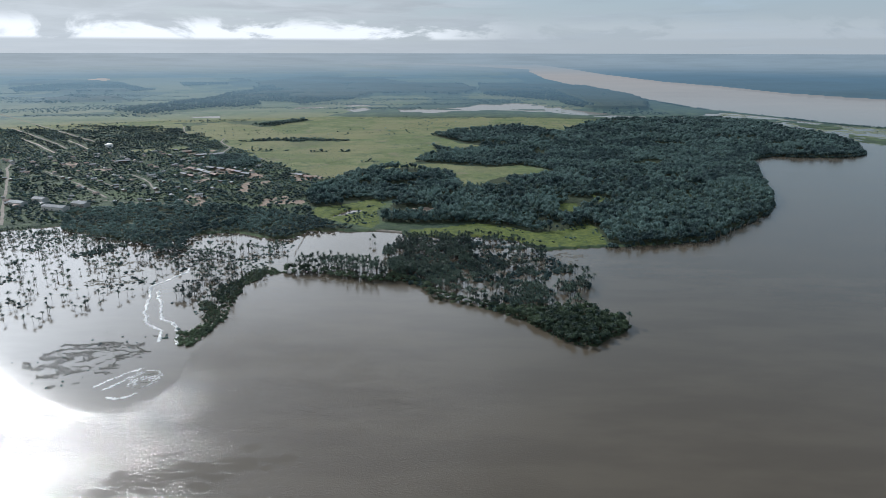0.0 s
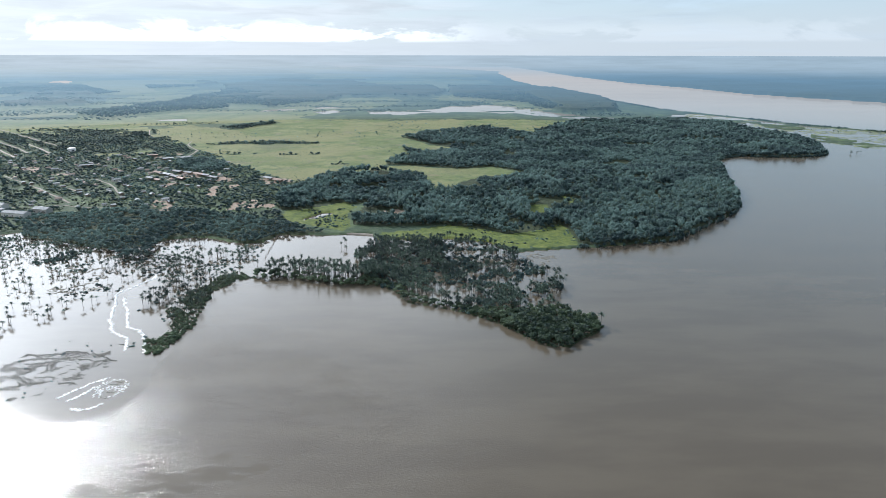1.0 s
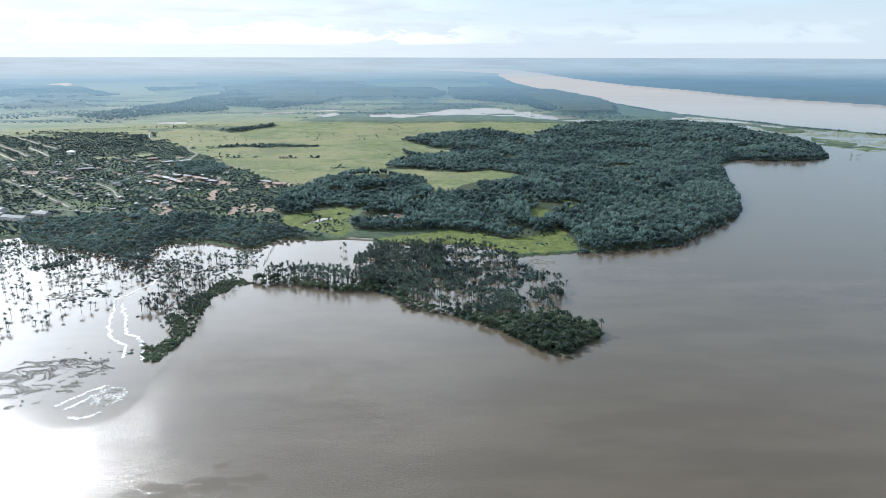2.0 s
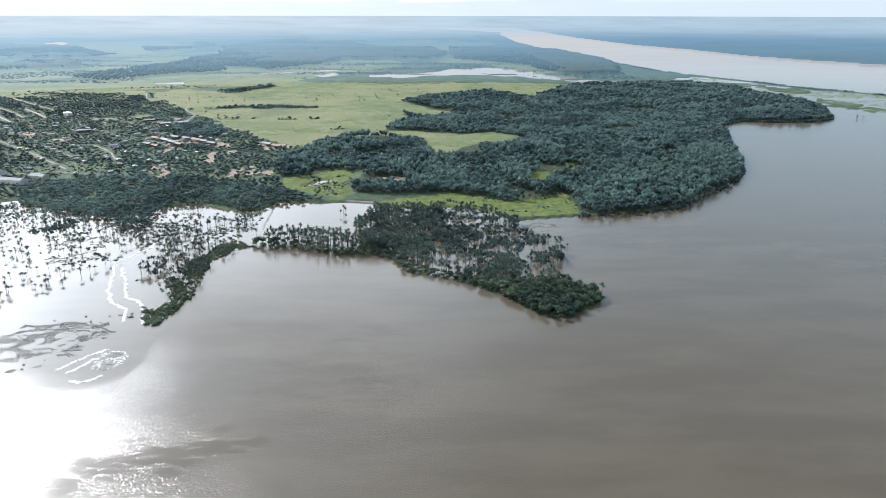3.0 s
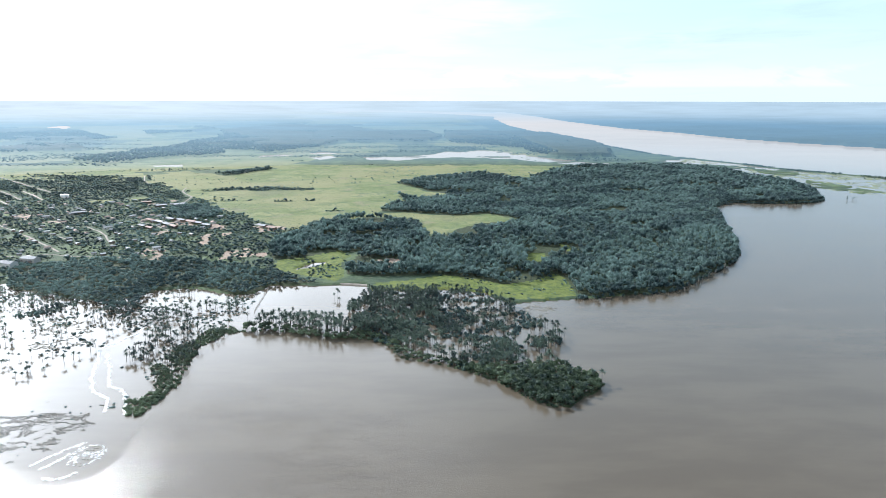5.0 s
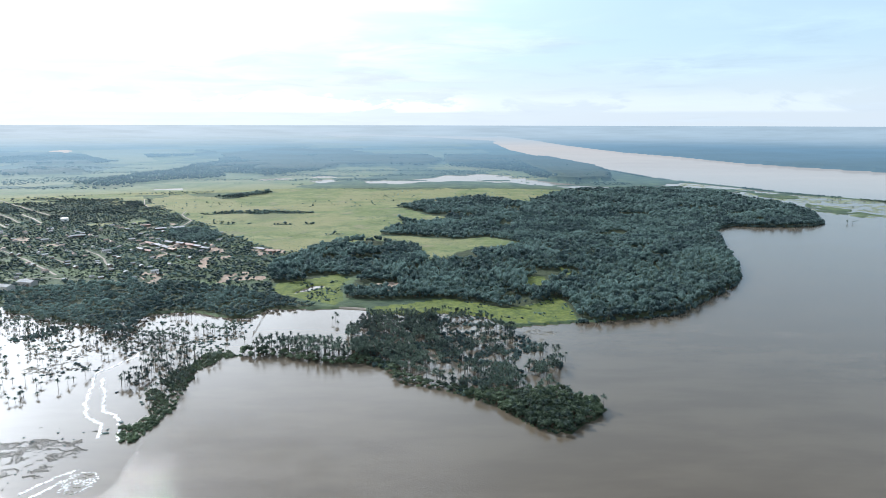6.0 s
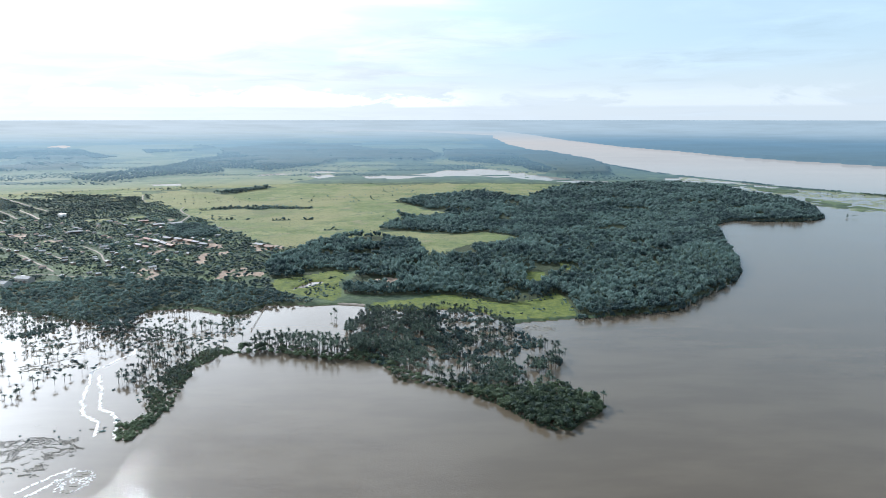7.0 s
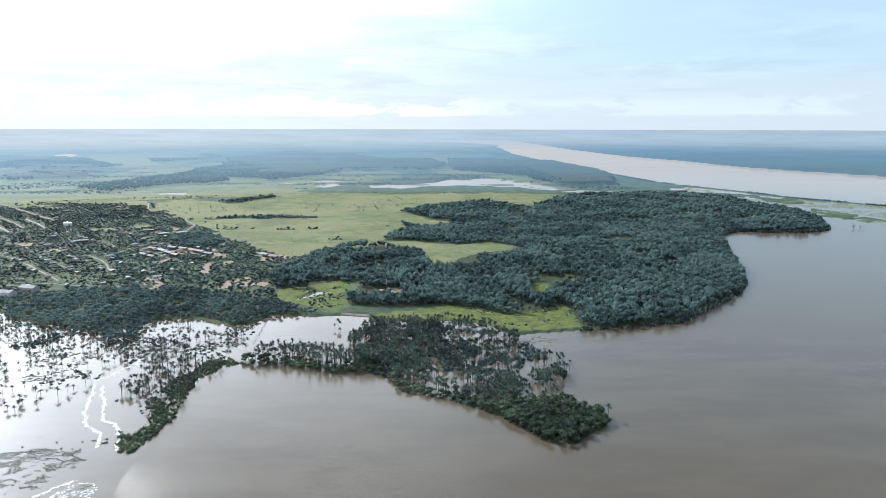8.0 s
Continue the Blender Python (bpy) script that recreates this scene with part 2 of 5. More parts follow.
MARSH = make_plain("marsh_grass", (0.085, 0.115, 0.06, 1), (0.17, 0.19, 0.11, 1), 0.9, 0.2)
TRACK = make_plain("laterite_track", (0.15, 0.13, 0.105, 1), (0.29, 0.255, 0.22, 1), 0.95, 0.2)
PLASTER = make_plain("plaster", (0.35, 0.33, 0.3, 1), (0.6, 0.58, 0.54, 1))
TIN = make_plain("tin_roof", (0.16, 0.17, 0.18, 1), (0.4, 0.41, 0.42, 1), 0.85, 1.0)
TILE = make_plain("clay_tile_roof", (0.2, 0.13, 0.105, 1), (0.34, 0.26, 0.22, 1), 0.85, 1.0)
WOOD = make_plain("weathered_board", (0.12, 0.09, 0.07, 1), (0.24, 0.19, 0.15, 1))
GLASS = make_plain("dark_window", (0.03, 0.035, 0.04, 1), (0.05, 0.055, 0.06, 1), 0.15)

# ---- noise and plan ----
def value_noise(x, y, seed):
    xi, yi = np.floor(x), np.floor(y)
    u, v = x - xi, y - yi
    u, v = u * u * (3 - 2 * u), v * v * (3 - 2 * v)

    def corner(a, b):
        h = np.sin((xi + a) * 127.1 + (yi + b) * 311.7 + seed * 74.7) * 43758.5453
        return h - np.floor(h)

    return (corner(0, 0) * (1 - u) + corner(1, 0) * u) * (1 - v) + (corner(0, 1) * (1 - u) + corner(1, 1) * u) * v


def fbm(x, y, size, seed=0, octaves=4):
    total, amp, norm = 0.0, 1.0, 0.0
    for k in range(octaves):
        total = total + amp * value_noise(x / size, y / size, seed + k)
        norm, amp, size = norm + amp, amp * 0.5, size * 0.5
    return total / norm


def inside(poly, x, y):
    hit = np.zeros(np.shape(x), bool)
    for (x0, y0), (x1, y1) in zip(poly, poly[1:] + poly[:1]):
        if y0 != y1:
            hit ^= ((y0 > y) != (y1 > y)) & (x < (x1 - x0) * (y - y0) / (y1 - y0) + x0)
    return hit


def warped(poly, x, y, amount=None, size=28.0):
    """Inside the outline, with its edge frayed by noise that grows with the distance."""
    a = np.clip(np.hypot(x, y) * 0.014, 2.0, 60.0) if amount is None else amount
    s = np.maximum(size, 1e-3)
    return inside(poly, x + a * 2 * (fbm(x, y, s, 11) - 0.5), y + a * 3 * (fbm(x, y, s, 23) - 0.5))


def soft_inside(poly, x, y, reach):
    """How much of a small ring round each point lies inside the outline, 0 to 1."""
    total = inside(poly, x, y).astype(float)
    for k in range(8):
        f = reach * (1.0 if k % 2 else 0.5)
        total += inside(poly, x + f * math.cos(k * 0.785), y + f * math.sin(k * 0.785))
    return total / 9


def near_line(line, x, y):
    """Distance to a polyline."""
    best = np.full(np.shape(x), 1e9)
    for (x0, y0), (x1, y1) in zip(line, line[1:]):
        dx, dy = x1 - x0, y1 - y0
        t = np.clip(((x - x0) * dx + (y - y0) * dy) / (dx * dx + dy * dy), 0, 1)
        best = np.minimum(best, np.hypot(x - x0 - t * dx, y - y0 - t * dy))
    return best


# shorelines and outlines of the plan, in metres
COVE = [(77, 515), (88, 520), (102, 522), (127, 529), (147, 531), (166, 535), (190, 540), (216, 548), (243, 577), (271, 605), (309, 646), (333, 687), (355, 743), (387, 837), (418, 921), (435, 979), (457, 1006), (488, 1027), (516, 1014), (567, 1012), (607, 1022), (634, 1044)]
CAPE = [(642, 1056), (678, 1142), (702, 1218), (704, 1278), (696, 1325), (676, 1376), (687, 1475), (658, 1551), (627, 1607)]
WEST_SHORE = [(-3000, 470), (-700, 500), (-450, 545), (-379, 577), (-337, 593), (-318, 574), (-281, 556), (-247, 540), (-218, 545), (-200, 568), (-175, 572), (-143, 553), (-125, 553), (-116, 578), (-75, 576), (-37, 577), (-32, 560), (8, 556), (35, 556), (60, 545)]
SOUTH_WATER = WEST_SHORE + COVE + CAPE + [(740, 1680), (800, 1640), (3000, 700), (3000, -3000), (-3000, -3000)]
RIVER_NEAR = [(656, 5405), (577, 4032), (597, 3106), (636, 2393), (677, 1942), (713, 1826), (786, 1658), (834, 1493), (900, 1398), (937, 1334), (1100, 1120), (1600, 700)]
RIVER_FAR = [(1084, 8548), (1118, 6088), (1088, 4843), (1135, 3699), (1243, 3190), (1287, 2719), (1372, 2461), (1515, 2162), (1800, 1750), (2900, 1000)]
BIG_RIVER = RIVER_NEAR + RIVER_FAR[::-1]
FAR_RIVER = [(-3844, 20070), (-1830, 14223), (-646, 9873), (259, 8554), (951, 7847), (1084, 8548), (656, 5405), (739, 6095), (228, 7546), (-560, 8559), (-734, 7557), (-1415, 10994), (-3187, 16635)]
FAR_LAGOON = [(-123, 1878), (-33, 1874), (43, 1928), (113, 2071), (217, 2113), (293, 2042), (354, 1840), (415, 1719), (504, 1650), (592, 1697), (707, 1773), (787, 1720), (759, 1621), (652, 1634), (488, 1605), (367, 1641), (315, 1708), (257, 1792), (116, 1850), (-31, 1770), (-118, 1790)]
LAGOON_PATCHES = [
    [(-400, 1853), (-389, 1945), (-315, 1961), (-336, 1905)],
    [(-288, 2003), (-239, 2041), (-193, 1977), (-263, 1965)],
    [(-263, 1865), (-210, 1930), (-190, 1850), (-223, 1778)],
]
PONDS = [
    [(-106, 630), (-97, 647), (-91, 660), (-77, 660), (-82, 651), (-91, 638)],
    [(-593, 1657), (-527, 1668), (-510, 1613), (-578, 1616)],
    [(-1894, 3793), (-1923, 4023), (-1839, 3941), (-1722, 3649), (-1785, 3585)],
]
MARSH_ISLES = [
    [(760, 1521), (834, 1493), (807, 1402), (750, 1383), (737, 1450)],
    [(761, 1322), (783, 1248), (791, 1137), (745, 1097), (715, 1140), (721, 1233)],
    [(700, 1640), (760, 1600), (790, 1540), (740, 1500), (700, 1560)],
]
SPIT = [(-132, 337), (-130, 353), (-132, 377), (-135, 398), (-137, 417), (-136, 435), (-132, 451), (-126, 462)]
ARC = [(-107, 464), (-94, 465), (-79, 462), (-63, 453), (-48, 448), (-35, 449), (-24, 440), (-14, 428), (-8, 412), (-3, 406), (7, 402), (20, 395), (31, 386), (40, 378), (48, 369), (54, 360), (60, 348), (67, 341), (73, 337), (81, 337), (88, 346), (97, 353), (105, 363)]
PENINSULA_BACK = [(106, 366), (100, 375), (91, 383), (88, 397), (90, 415), (102, 443), (101, 458), (92, 474), (83, 491), (79, 501)]
PENINSULA = ARC[6:] + PENINSULA_BACK + [(77, 515), (60, 545), (35, 558), (-14, 556), (-36, 553), (-46, 521), (-44, 493), (-38, 468)]
FLOODED = [(-700, 420), (-260, 330), (-205, 298), (-170, 276), (-146, 276), (-130, 286), (-127, 300), (-135, 335)] + SPIT + [(-122, 460), (-110, 468)] + ARC + PENINSULA_BACK + [(95, 525), (60, 560), (-700, 640)]
SLICK = [(-150, 198), (-129, 204), (-115, 212), (-100, 226), (-87, 223), (-69, 232)]
CHANNEL = [(-187, 438), (-190, 428), (-186, 415), (-178, 393), (-175, 380), (-167, 368), (-157, 360), (-151, 343), (-139, 336), (-144, 346), (-149, 360), (-157, 370), (-162, 373), (-168, 385), (-172, 397), (-178, 409), (-183, 422)]
FIELD = [(-491, 1320), (-517, 1426), (-468, 1512), (-362, 1420), (-330, 1472), (-299, 1553), (-234, 1615), (-134, 1638), (-28, 1610), (89, 1629), (205, 1620), (307, 1602), (378, 1589), (323, 1515), (263, 1393), (219, 1335), (185, 1366), (161, 1451), (87, 1390), (19, 1335), (-23, 1266), (22, 1200), (60, 1101), (20, 1077), (-15, 1117), (-12, 1067), (-34, 990), (-41, 951), (-60, 906), (-87, 887), (-122, 838), (-144, 832), (-175, 870), (-214, 922), (-252, 970), (-285, 1022), (-337, 1099), (-378, 1188)]
STRIP = [(-60, 920), (-39, 941), (-5, 949), (28, 924), (58, 919), (104, 935), (142, 885), (111, 865), (89, 859), (58, 819), (43, 789), (24, 789), (15, 824), (12, 862), (-16, 904)]
PLAIN = [(-1100, 1300), (-910, 1617), (-747, 1636), (-648, 1580), (-551, 1481), (-491, 1320), (-529, 1287), (-638, 1309), (-771, 1369)]
GREEN_WEST = [(-501, 996), (-463, 1030), (-418, 1122), (-393, 1102), (-419, 1018), (-454, 960)]
FAR_PASTURE = [(-270, 2231), (-236, 2425), (-83, 2450), (-32, 2302), (-69, 2056), (-130, 1974)]
DRY_PLAIN = [(-1599, 3455), (-1701, 3937), (-1387, 4177), (-1135, 3630), (-1188, 3271), (-996, 2801), (-1201, 2932)]
PALE_PLAIN = [(-1310, 1617), (-1754, 2408), (-911, 1966), (-675, 1780), (-709, 1608)]
MEADOW = [(-35, 562), (-29, 579), (-1, 586), (28, 606), (61, 587), (78, 568), (106, 583), (130, 605), (133, 577), (130, 535), (102, 524), (78, 537), (62, 551), (35, 559), (8, 556), (-14, 548), (-30, 549)]
POND_GRASS = [(-128, 666), (-110, 677), (-90, 689), (-69, 706), (-56, 680), (-64, 657), (-57, 604), (-62, 586), (-78, 596), (-99, 612), (-119, 627)]
GLADES = [
    [(110, 677), (122, 689), (136, 688), (131, 671), (118, 653), (112, 658)],
    [(157, 734), (164, 725), (174, 716), (166, 705), (156, 714)],
    [(257, 747), (266, 750), (259, 735), (252, 735)],
]
BARE = [
    [(-36, 660), (-17, 671), (-9, 663), (-9, 643), (-22, 639), (-30, 644)],
    [(-182, 666), (-186, 704), (-169, 722), (-155, 703), (-141, 706), (-138, 685), (-156, 681), (-170, 662)],
    [(-263, 691), (-271, 722), (-252, 717), (-238, 685), (-244, 673)],
    [(-315, 909), (-304, 915), (-257, 875), (-248, 859), (-255, 836), (-272, 860), (-295, 874)],
    [(-251, 870), (-240, 865), (-208, 837), (-206, 825), (-232, 835)],
    [(-296, 800), (-294, 811), (-285, 829), (-267, 804), (-278, 797)],
    [(-238, 781), (-235, 791), (-225, 808), (-199, 813), (-199, 795), (-218, 783), (-213, 738), (-223, 749)],
    [(-192, 856), (-192, 872), (-170, 855), (-143, 838), (-140, 822), (-152, 799), (-160, 817), (-172, 811)],
    [(-510, 920), (-514, 951), (-506, 962), (-486, 924), (-487, 903)],
    [(-453, 893), (-441, 898), (-431, 881), (-443, 878)],
    [(-393, 1055), (-370, 1054), (-361, 1020), (-379, 1024)],
    [(-371, 1083), (-351, 1073), (-340, 1037), (-356, 1042)],
]
GREEN_STRIP = [(-529, 936), (-550, 973), (-511, 988), (-493, 1017), (-486, 1060), (-446, 1125), (-433, 1086), (-464, 1025), (-471, 981)]
TREE_BELT = [(-680, 985), (-700, 1030), (-573, 1016), (-531, 1037), (-502, 1095), (-442, 1171), (-424, 1124), (-489, 1068), (-498, 1026), (-517, 1001)]
PALM_BLOCK = [(-317, 933), (-338, 1019), (-307, 1026), (-271, 997), (-250, 946), (-253, 912), (-281, 905)]
WEST_BAND = [(-371, 655), (-339, 652), (-317, 668), (-277, 671), (-263, 689), (-226, 676), (-196, 663), (-167, 650), (-144, 638), (-121, 627), (-97, 600), (-76, 581), (-116, 574), (-125, 555), (-132, 547), (-143, 555), (-175, 573), (-200, 570), (-206, 550), (-201, 514), (-218, 508), (-247, 537), (-281, 554), (-327, 575)]
WEST_WOOD = [(-130, 671), (-143, 709), (-141, 759), (-129, 796), (-112, 860), (-87, 891), (-53, 915), (-16, 883), (12, 854), (15, 807), (24, 789), (10, 729), (-13, 716), (-47, 704), (-68, 693), (-93, 677)]
EAST_WOOD = COVE[4:] + CAPE + [(562, 1609), (462, 1586), (391, 1600), (323, 1515), (263, 1393), (219, 1335), (185, 1366), (161, 1440), (87, 1390), (19, 1335), (-23, 1266), (22, 1200), (60, 1101), (20, 1077), (-15, 1117), (-40, 960), (-5, 949), (58, 919), (104, 935), (142, 885), (89, 859), (58, 819), (43, 789), (10, 729), (-45, 700), (-55, 660), (-57, 610), (-25, 600), (28, 606), (61, 587), (78, 568), (106, 583), (130, 605), (133, 577), (132, 540)]
FAR_WOODS = [
    [(-828, 1770), (-708, 1635), (-654, 1779), (-590, 1860), (-520, 1950), (-540, 2120), (-401, 2005), (-285, 2206), (-245, 2521), (-86, 2548), (35, 2478), (128, 2761), (51, 3593), (-403, 4148), (-732, 4158), (-873, 3432), (-733, 2714), (-756, 2445), (-748, 2249), (-797, 2021)],
    [(-2224, 3665), (-1886, 3654), (-1494, 3281), (-1117, 2728), (-1159, 2588), (-1340, 2594), (-1560, 2569)],
    [(-1291, 3445), (-1206, 3632), (-1150, 3920), (-979, 3625), (-983, 3264), (-1096, 3018)],
    [(163, 3281), (657, 3103), (640, 2590), (620, 2196), (542, 1869), (412, 1838), (347, 1935), (334, 2157), (211, 2349), (124, 2507)],
    [(-1207, 2146), (-1242, 2404), (-1085, 2342), (-957, 2136), (-1040, 2073), (-1133, 2014)],
]
FIELD_CLUMP = [(-396, 1435), (-342, 1425), (-294, 1535), (-318, 1585), (-350, 1520)]
CENTRE = (0.0, 10.0, 151.0)
FOLD_FROM, FOLD_REACH = 2600.0, 2200.0


def fold(x, y, z):
    """Far land is drawn in towards the place's middle and rises gently, so that the sheet ends in a horizon under 5 km off."""
    dx, dy = x - CENTRE[0], y - CENTRE[1]
    r = np.maximum(np.hypot(dx, dy), 1e-6)
    rho = np.where(r > FOLD_FROM, FOLD_FROM + FOLD_REACH * (1 - np.exp(-np.maximum(r - FOLD_FROM, 0) / FOLD_REACH)), r)
    s = rho / r
    return CENTRE[0] + dx * s, CENTRE[1] + dy * s, CENTRE[2] + (z - CENTRE[2]) * s, s


def is_water(x, y):
    w = warped(SOUTH_WATER, x, y, 2.5, 14) | warped(BIG_RIVER, x, y, 5.0, 60) | inside(FAR_RIVER, x, y)
    w |= warped(FAR_LAGOON, x, y, 22.0, 45) & (fbm(x * 0.35, y, 26, 16) > 0.33)
    for p in LAGOON_PATCHES:
        w |= warped(p, x, y, 12.0, 30)
    for p in PONDS:
        w |= warped(p, x, y, 2.0, 10)
    w &= ~((near_line(RIVER_NEAR[2:], x, y) < 4 + 14 * fbm(x, y, 60, 5)))
    for p in MARSH_ISLES:
        w &= ~(warped(p, x, y, 14.0, 40) & (fbm(x, y, 22, 8) > 0.42))
    w &= ~((near_line(ARC, x, y) < 1.4) & inside(PENINSULA + ARC[5::-1], x, y))
    return w


def rank_growth(x, y):
    """Scrub that invades the pasture from the town's side in ragged belts."""
    return (fbm(x * 0.5, y, 48, 44) > 0.44 + 0.0008 * np.maximum(x + 520, 0)) & (y < 1230) & (x < -90)


def masks(x, y):
    far = np.hypot(x, y) > 1900
    grass = warped(FIELD, x, y) | warped(STRIP, x, y, 4) | warped(GREEN_WEST, x, y) | warped(GREEN_STRIP, x, y, 5) | warped(FAR_PASTURE, x, y)
    grass |= (warped(PLAIN, x, y) | warped(PALE_PLAIN, x, y)) & (fbm(x * 0.5, y, 60, 38) > 0.45)
    grass |= (np.hypot(x, y) > 1600) & (0.7 * fbm(x, y, 420, 31) + 0.3 * fbm(x * 0.4, y, 70, 32) > 0.5) & (x < 420)
    grass &= ~rank_growth(x, y)
    lush = warped(MEADOW, x, y, 2) | warped(MEADOW, x, y + 9, 2) & (x < 90) | warped(POND_GRASS, x, y, 3)
    for p in GLADES:
        lush |= warped(p, x, y, 1.5, 8) | warped(p, x, y + 14, 1.5, 8)
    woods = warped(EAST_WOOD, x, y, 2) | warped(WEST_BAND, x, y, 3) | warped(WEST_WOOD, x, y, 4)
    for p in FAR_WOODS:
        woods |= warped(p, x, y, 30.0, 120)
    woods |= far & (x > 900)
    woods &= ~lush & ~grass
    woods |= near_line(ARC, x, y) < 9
    dirt = np.zeros(np.shape(x), bool)
    for p in BARE:
        dirt |= warped(p, x, y, 8, 12) & (fbm(x, y * 0.6, 9, 3) > 0.46)
    return {"grass": grass, "lush": lush, "woods": woods, "dirt": dirt, "dry": warped(DRY_PLAIN, x, y, 50, 200)}


# ---- mesh building ----
def tri_mesh(name, verts, tris, mats, slots=None, attrs=None):
    me = bpy.data.meshes.new(name)
    verts, tris = np.asarray(verts, np.float32), np.asarray(tris, np.int32)
    me.vertices.add(len(verts))
    me.vertices.foreach_set("co", verts.ravel())
    k = tris.shape[1]
    me.loops.add(tris.size)
    me.loops.foreach_set("vertex_index", tris.ravel())
    me.polygons.add(len(tris))
    me.polygons.foreach_set("loop_start", np.arange(0, tris.size, k, dtype=np.int32))
    for m in mats:
        me.materials.append(m)
    if slots is not None:
        me.polygons.foreach_set("material_index", np.asarray(slots, np.int32))
    for key, values in (attrs or {}).items():
        me.attributes.new(key, "FLOAT", "POINT").data.foreach_set("value", np.asarray(values, np.float32))
    me.update(calc_edges=True)
    return me


def part(name, mesh, parent, label=""):
    ob = new(name, mesh)
    ob.parent = parent
    return tagged(ob, label)


def azimuths(step):
    fine = np.arange(-46, 46.001, step)
    return np.radians(np.concatenate([fine, np.arange(50, 314, 6.0)]))


def sheet(radii, az, height, smooth=True):
    """A round sheet of quads about the place's middle."""
    R, A = np.meshgrid(radii, az, indexing="ij")
    x, y = CENTRE[0] + R * np.sin(A), CENTRE[1] + R * np.cos(A)
    z = height(x, y)
    fx, fy, fz, _ = fold(x, y, z)
    n, m = R.shape
    i = np.arange(n - 1)[:, None] * m + np.arange(m)[None, :]
    j = np.arange(n - 1)[:, None] * m + (np.arange(m)[None, :] + 1) % m
    quads = np.stack([i, j, j + m, i + m], -1).reshape(-1, 4)[:, ::-1]
    return np.stack([fx, fy, fz], -1).reshape(-1, 3), quads, x.ravel(), y.ravel()


def geometric(a, b, ratio):
    return a * (b / a) ** np.linspace(0, 1, int(math.log(b / a) / math.log(ratio)) + 2)


def land_height(x, y):
    wet = is_water(x, y)
    z = np.where(wet, -1.5, 0.7 + 0.8 * fbm(x, y, 90, 2))
    far = np.hypot(x, y) > 1750
    if far.any():
        w = masks(x, y)["woods"]
        z = np.where(far & w & ~wet, (6 + 9 * fbm(x, y, 60, 9)) * np.clip(2 - np.hypot(x, y) / 5000, 0, 1) + 0.7, z)
    return z


# ---- the large structure ----
def build_ground():
    v, q, x, y = sheet(np.concatenate([geometric(0.02, 215, 1.6), geometric(220, 1640, 1.0074)]), azimuths(0.2), land_height)
    ob = new("ground", tri_mesh("ground", v, q, [GROUND], None, masks(x, y)))
    tagged(ob, "low green river plain of pasture, scrub and bare red earth", "ground", kind="structure")
    v, q, x, y = sheet(np.concatenate([geometric(1640, 2250, 1.005), geometric(2261, 45000, 1.018)]), azimuths(0.2), land_height)
    ob = new("backdrop", tri_mesh("backdrop", v, q, [BACKDROP], None, masks(x, y)))
    tagged(ob, "hazy blue plain of far forest and pasture reaching the horizon", "backdrop", kind="structure")
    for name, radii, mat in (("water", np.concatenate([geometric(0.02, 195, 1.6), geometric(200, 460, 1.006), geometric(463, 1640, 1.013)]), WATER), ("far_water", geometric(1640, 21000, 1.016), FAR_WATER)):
        v, q, x, y = sheet(radii, azimuths(0.4), lambda x, y: 0 * x)
        calm = np.maximum(soft_inside(FLOODED, x, y, np.where((x < -128) & (y < 345), 14.0, 3.0)) * 0.9, np.clip((np.hypot(x, y) - 480) / 700, 0, 0.74))
        wind = np.clip((np.hypot(x + 98, y - 245) - 85) / 90, 0, 1)
        calm = np.maximum(calm, 0.55 * wind)
        streak = (near_line(SLICK, x, y) < 13) & (fbm(x * 0.35, y, 2.6, 97) > 0.49 + 0.016 * near_line(SLICK, x, y))
        calm = np.where(streak, np.maximum(calm, 0.7), calm)
        calm -= 0.4 * soft_inside(CHANNEL, x, y, 2.0)
        calm = np.where((y > 560) & (x < 100), 1.0, calm)
        ob = new(name, tri_mesh(name, v, q, [mat], None, {"calm": calm}))
        tagged(ob, "wide silty brown river water flooding the low banks" if mat == WATER else "pale far river bending away to the horizon", "water", kind="structure")


build_ground()


# ---- plants ----
def lump_base(fine):
    """A small round body as corners and triangles: 20 faces, or 80 where it is seen close."""
    bm = bmesh.new()
    bmesh.ops.create_icosphere(bm, subdivisions=2 if fine else 1, radius=1.0)
    bm.verts.index_update()
    v = np.array([tuple(p.co) for p in bm.verts])
    t = np.array([[p.index for p in f.verts] for f in bm.faces])
    bm.free()
    return v, t


LUMPS = {False: lump_base(False), True: lump_base(True)}


class Shape:
    """Corners, triangles, material slots and tint of a growing mesh."""

    def __init__(self):
        self.v, self.t, self.s, self.c, self.n = [], [], [], [], 0

    def add(self, v, t, slot=0, tint=0.5):
        v, t = np.asarray(v, float), np.asarray(t, int)
        self.v.append(v), self.t.append(t + self.n), self.s.append(np.full(len(t), slot))
        self.c.append(np.full(len(v), tint) if np.isscalar(tint) else tint)
        self.n += len(v)

    def done(self):
        return np.concatenate(self.v), np.concatenate(self.t), np.concatenate(self.s), np.concatenate(self.c)


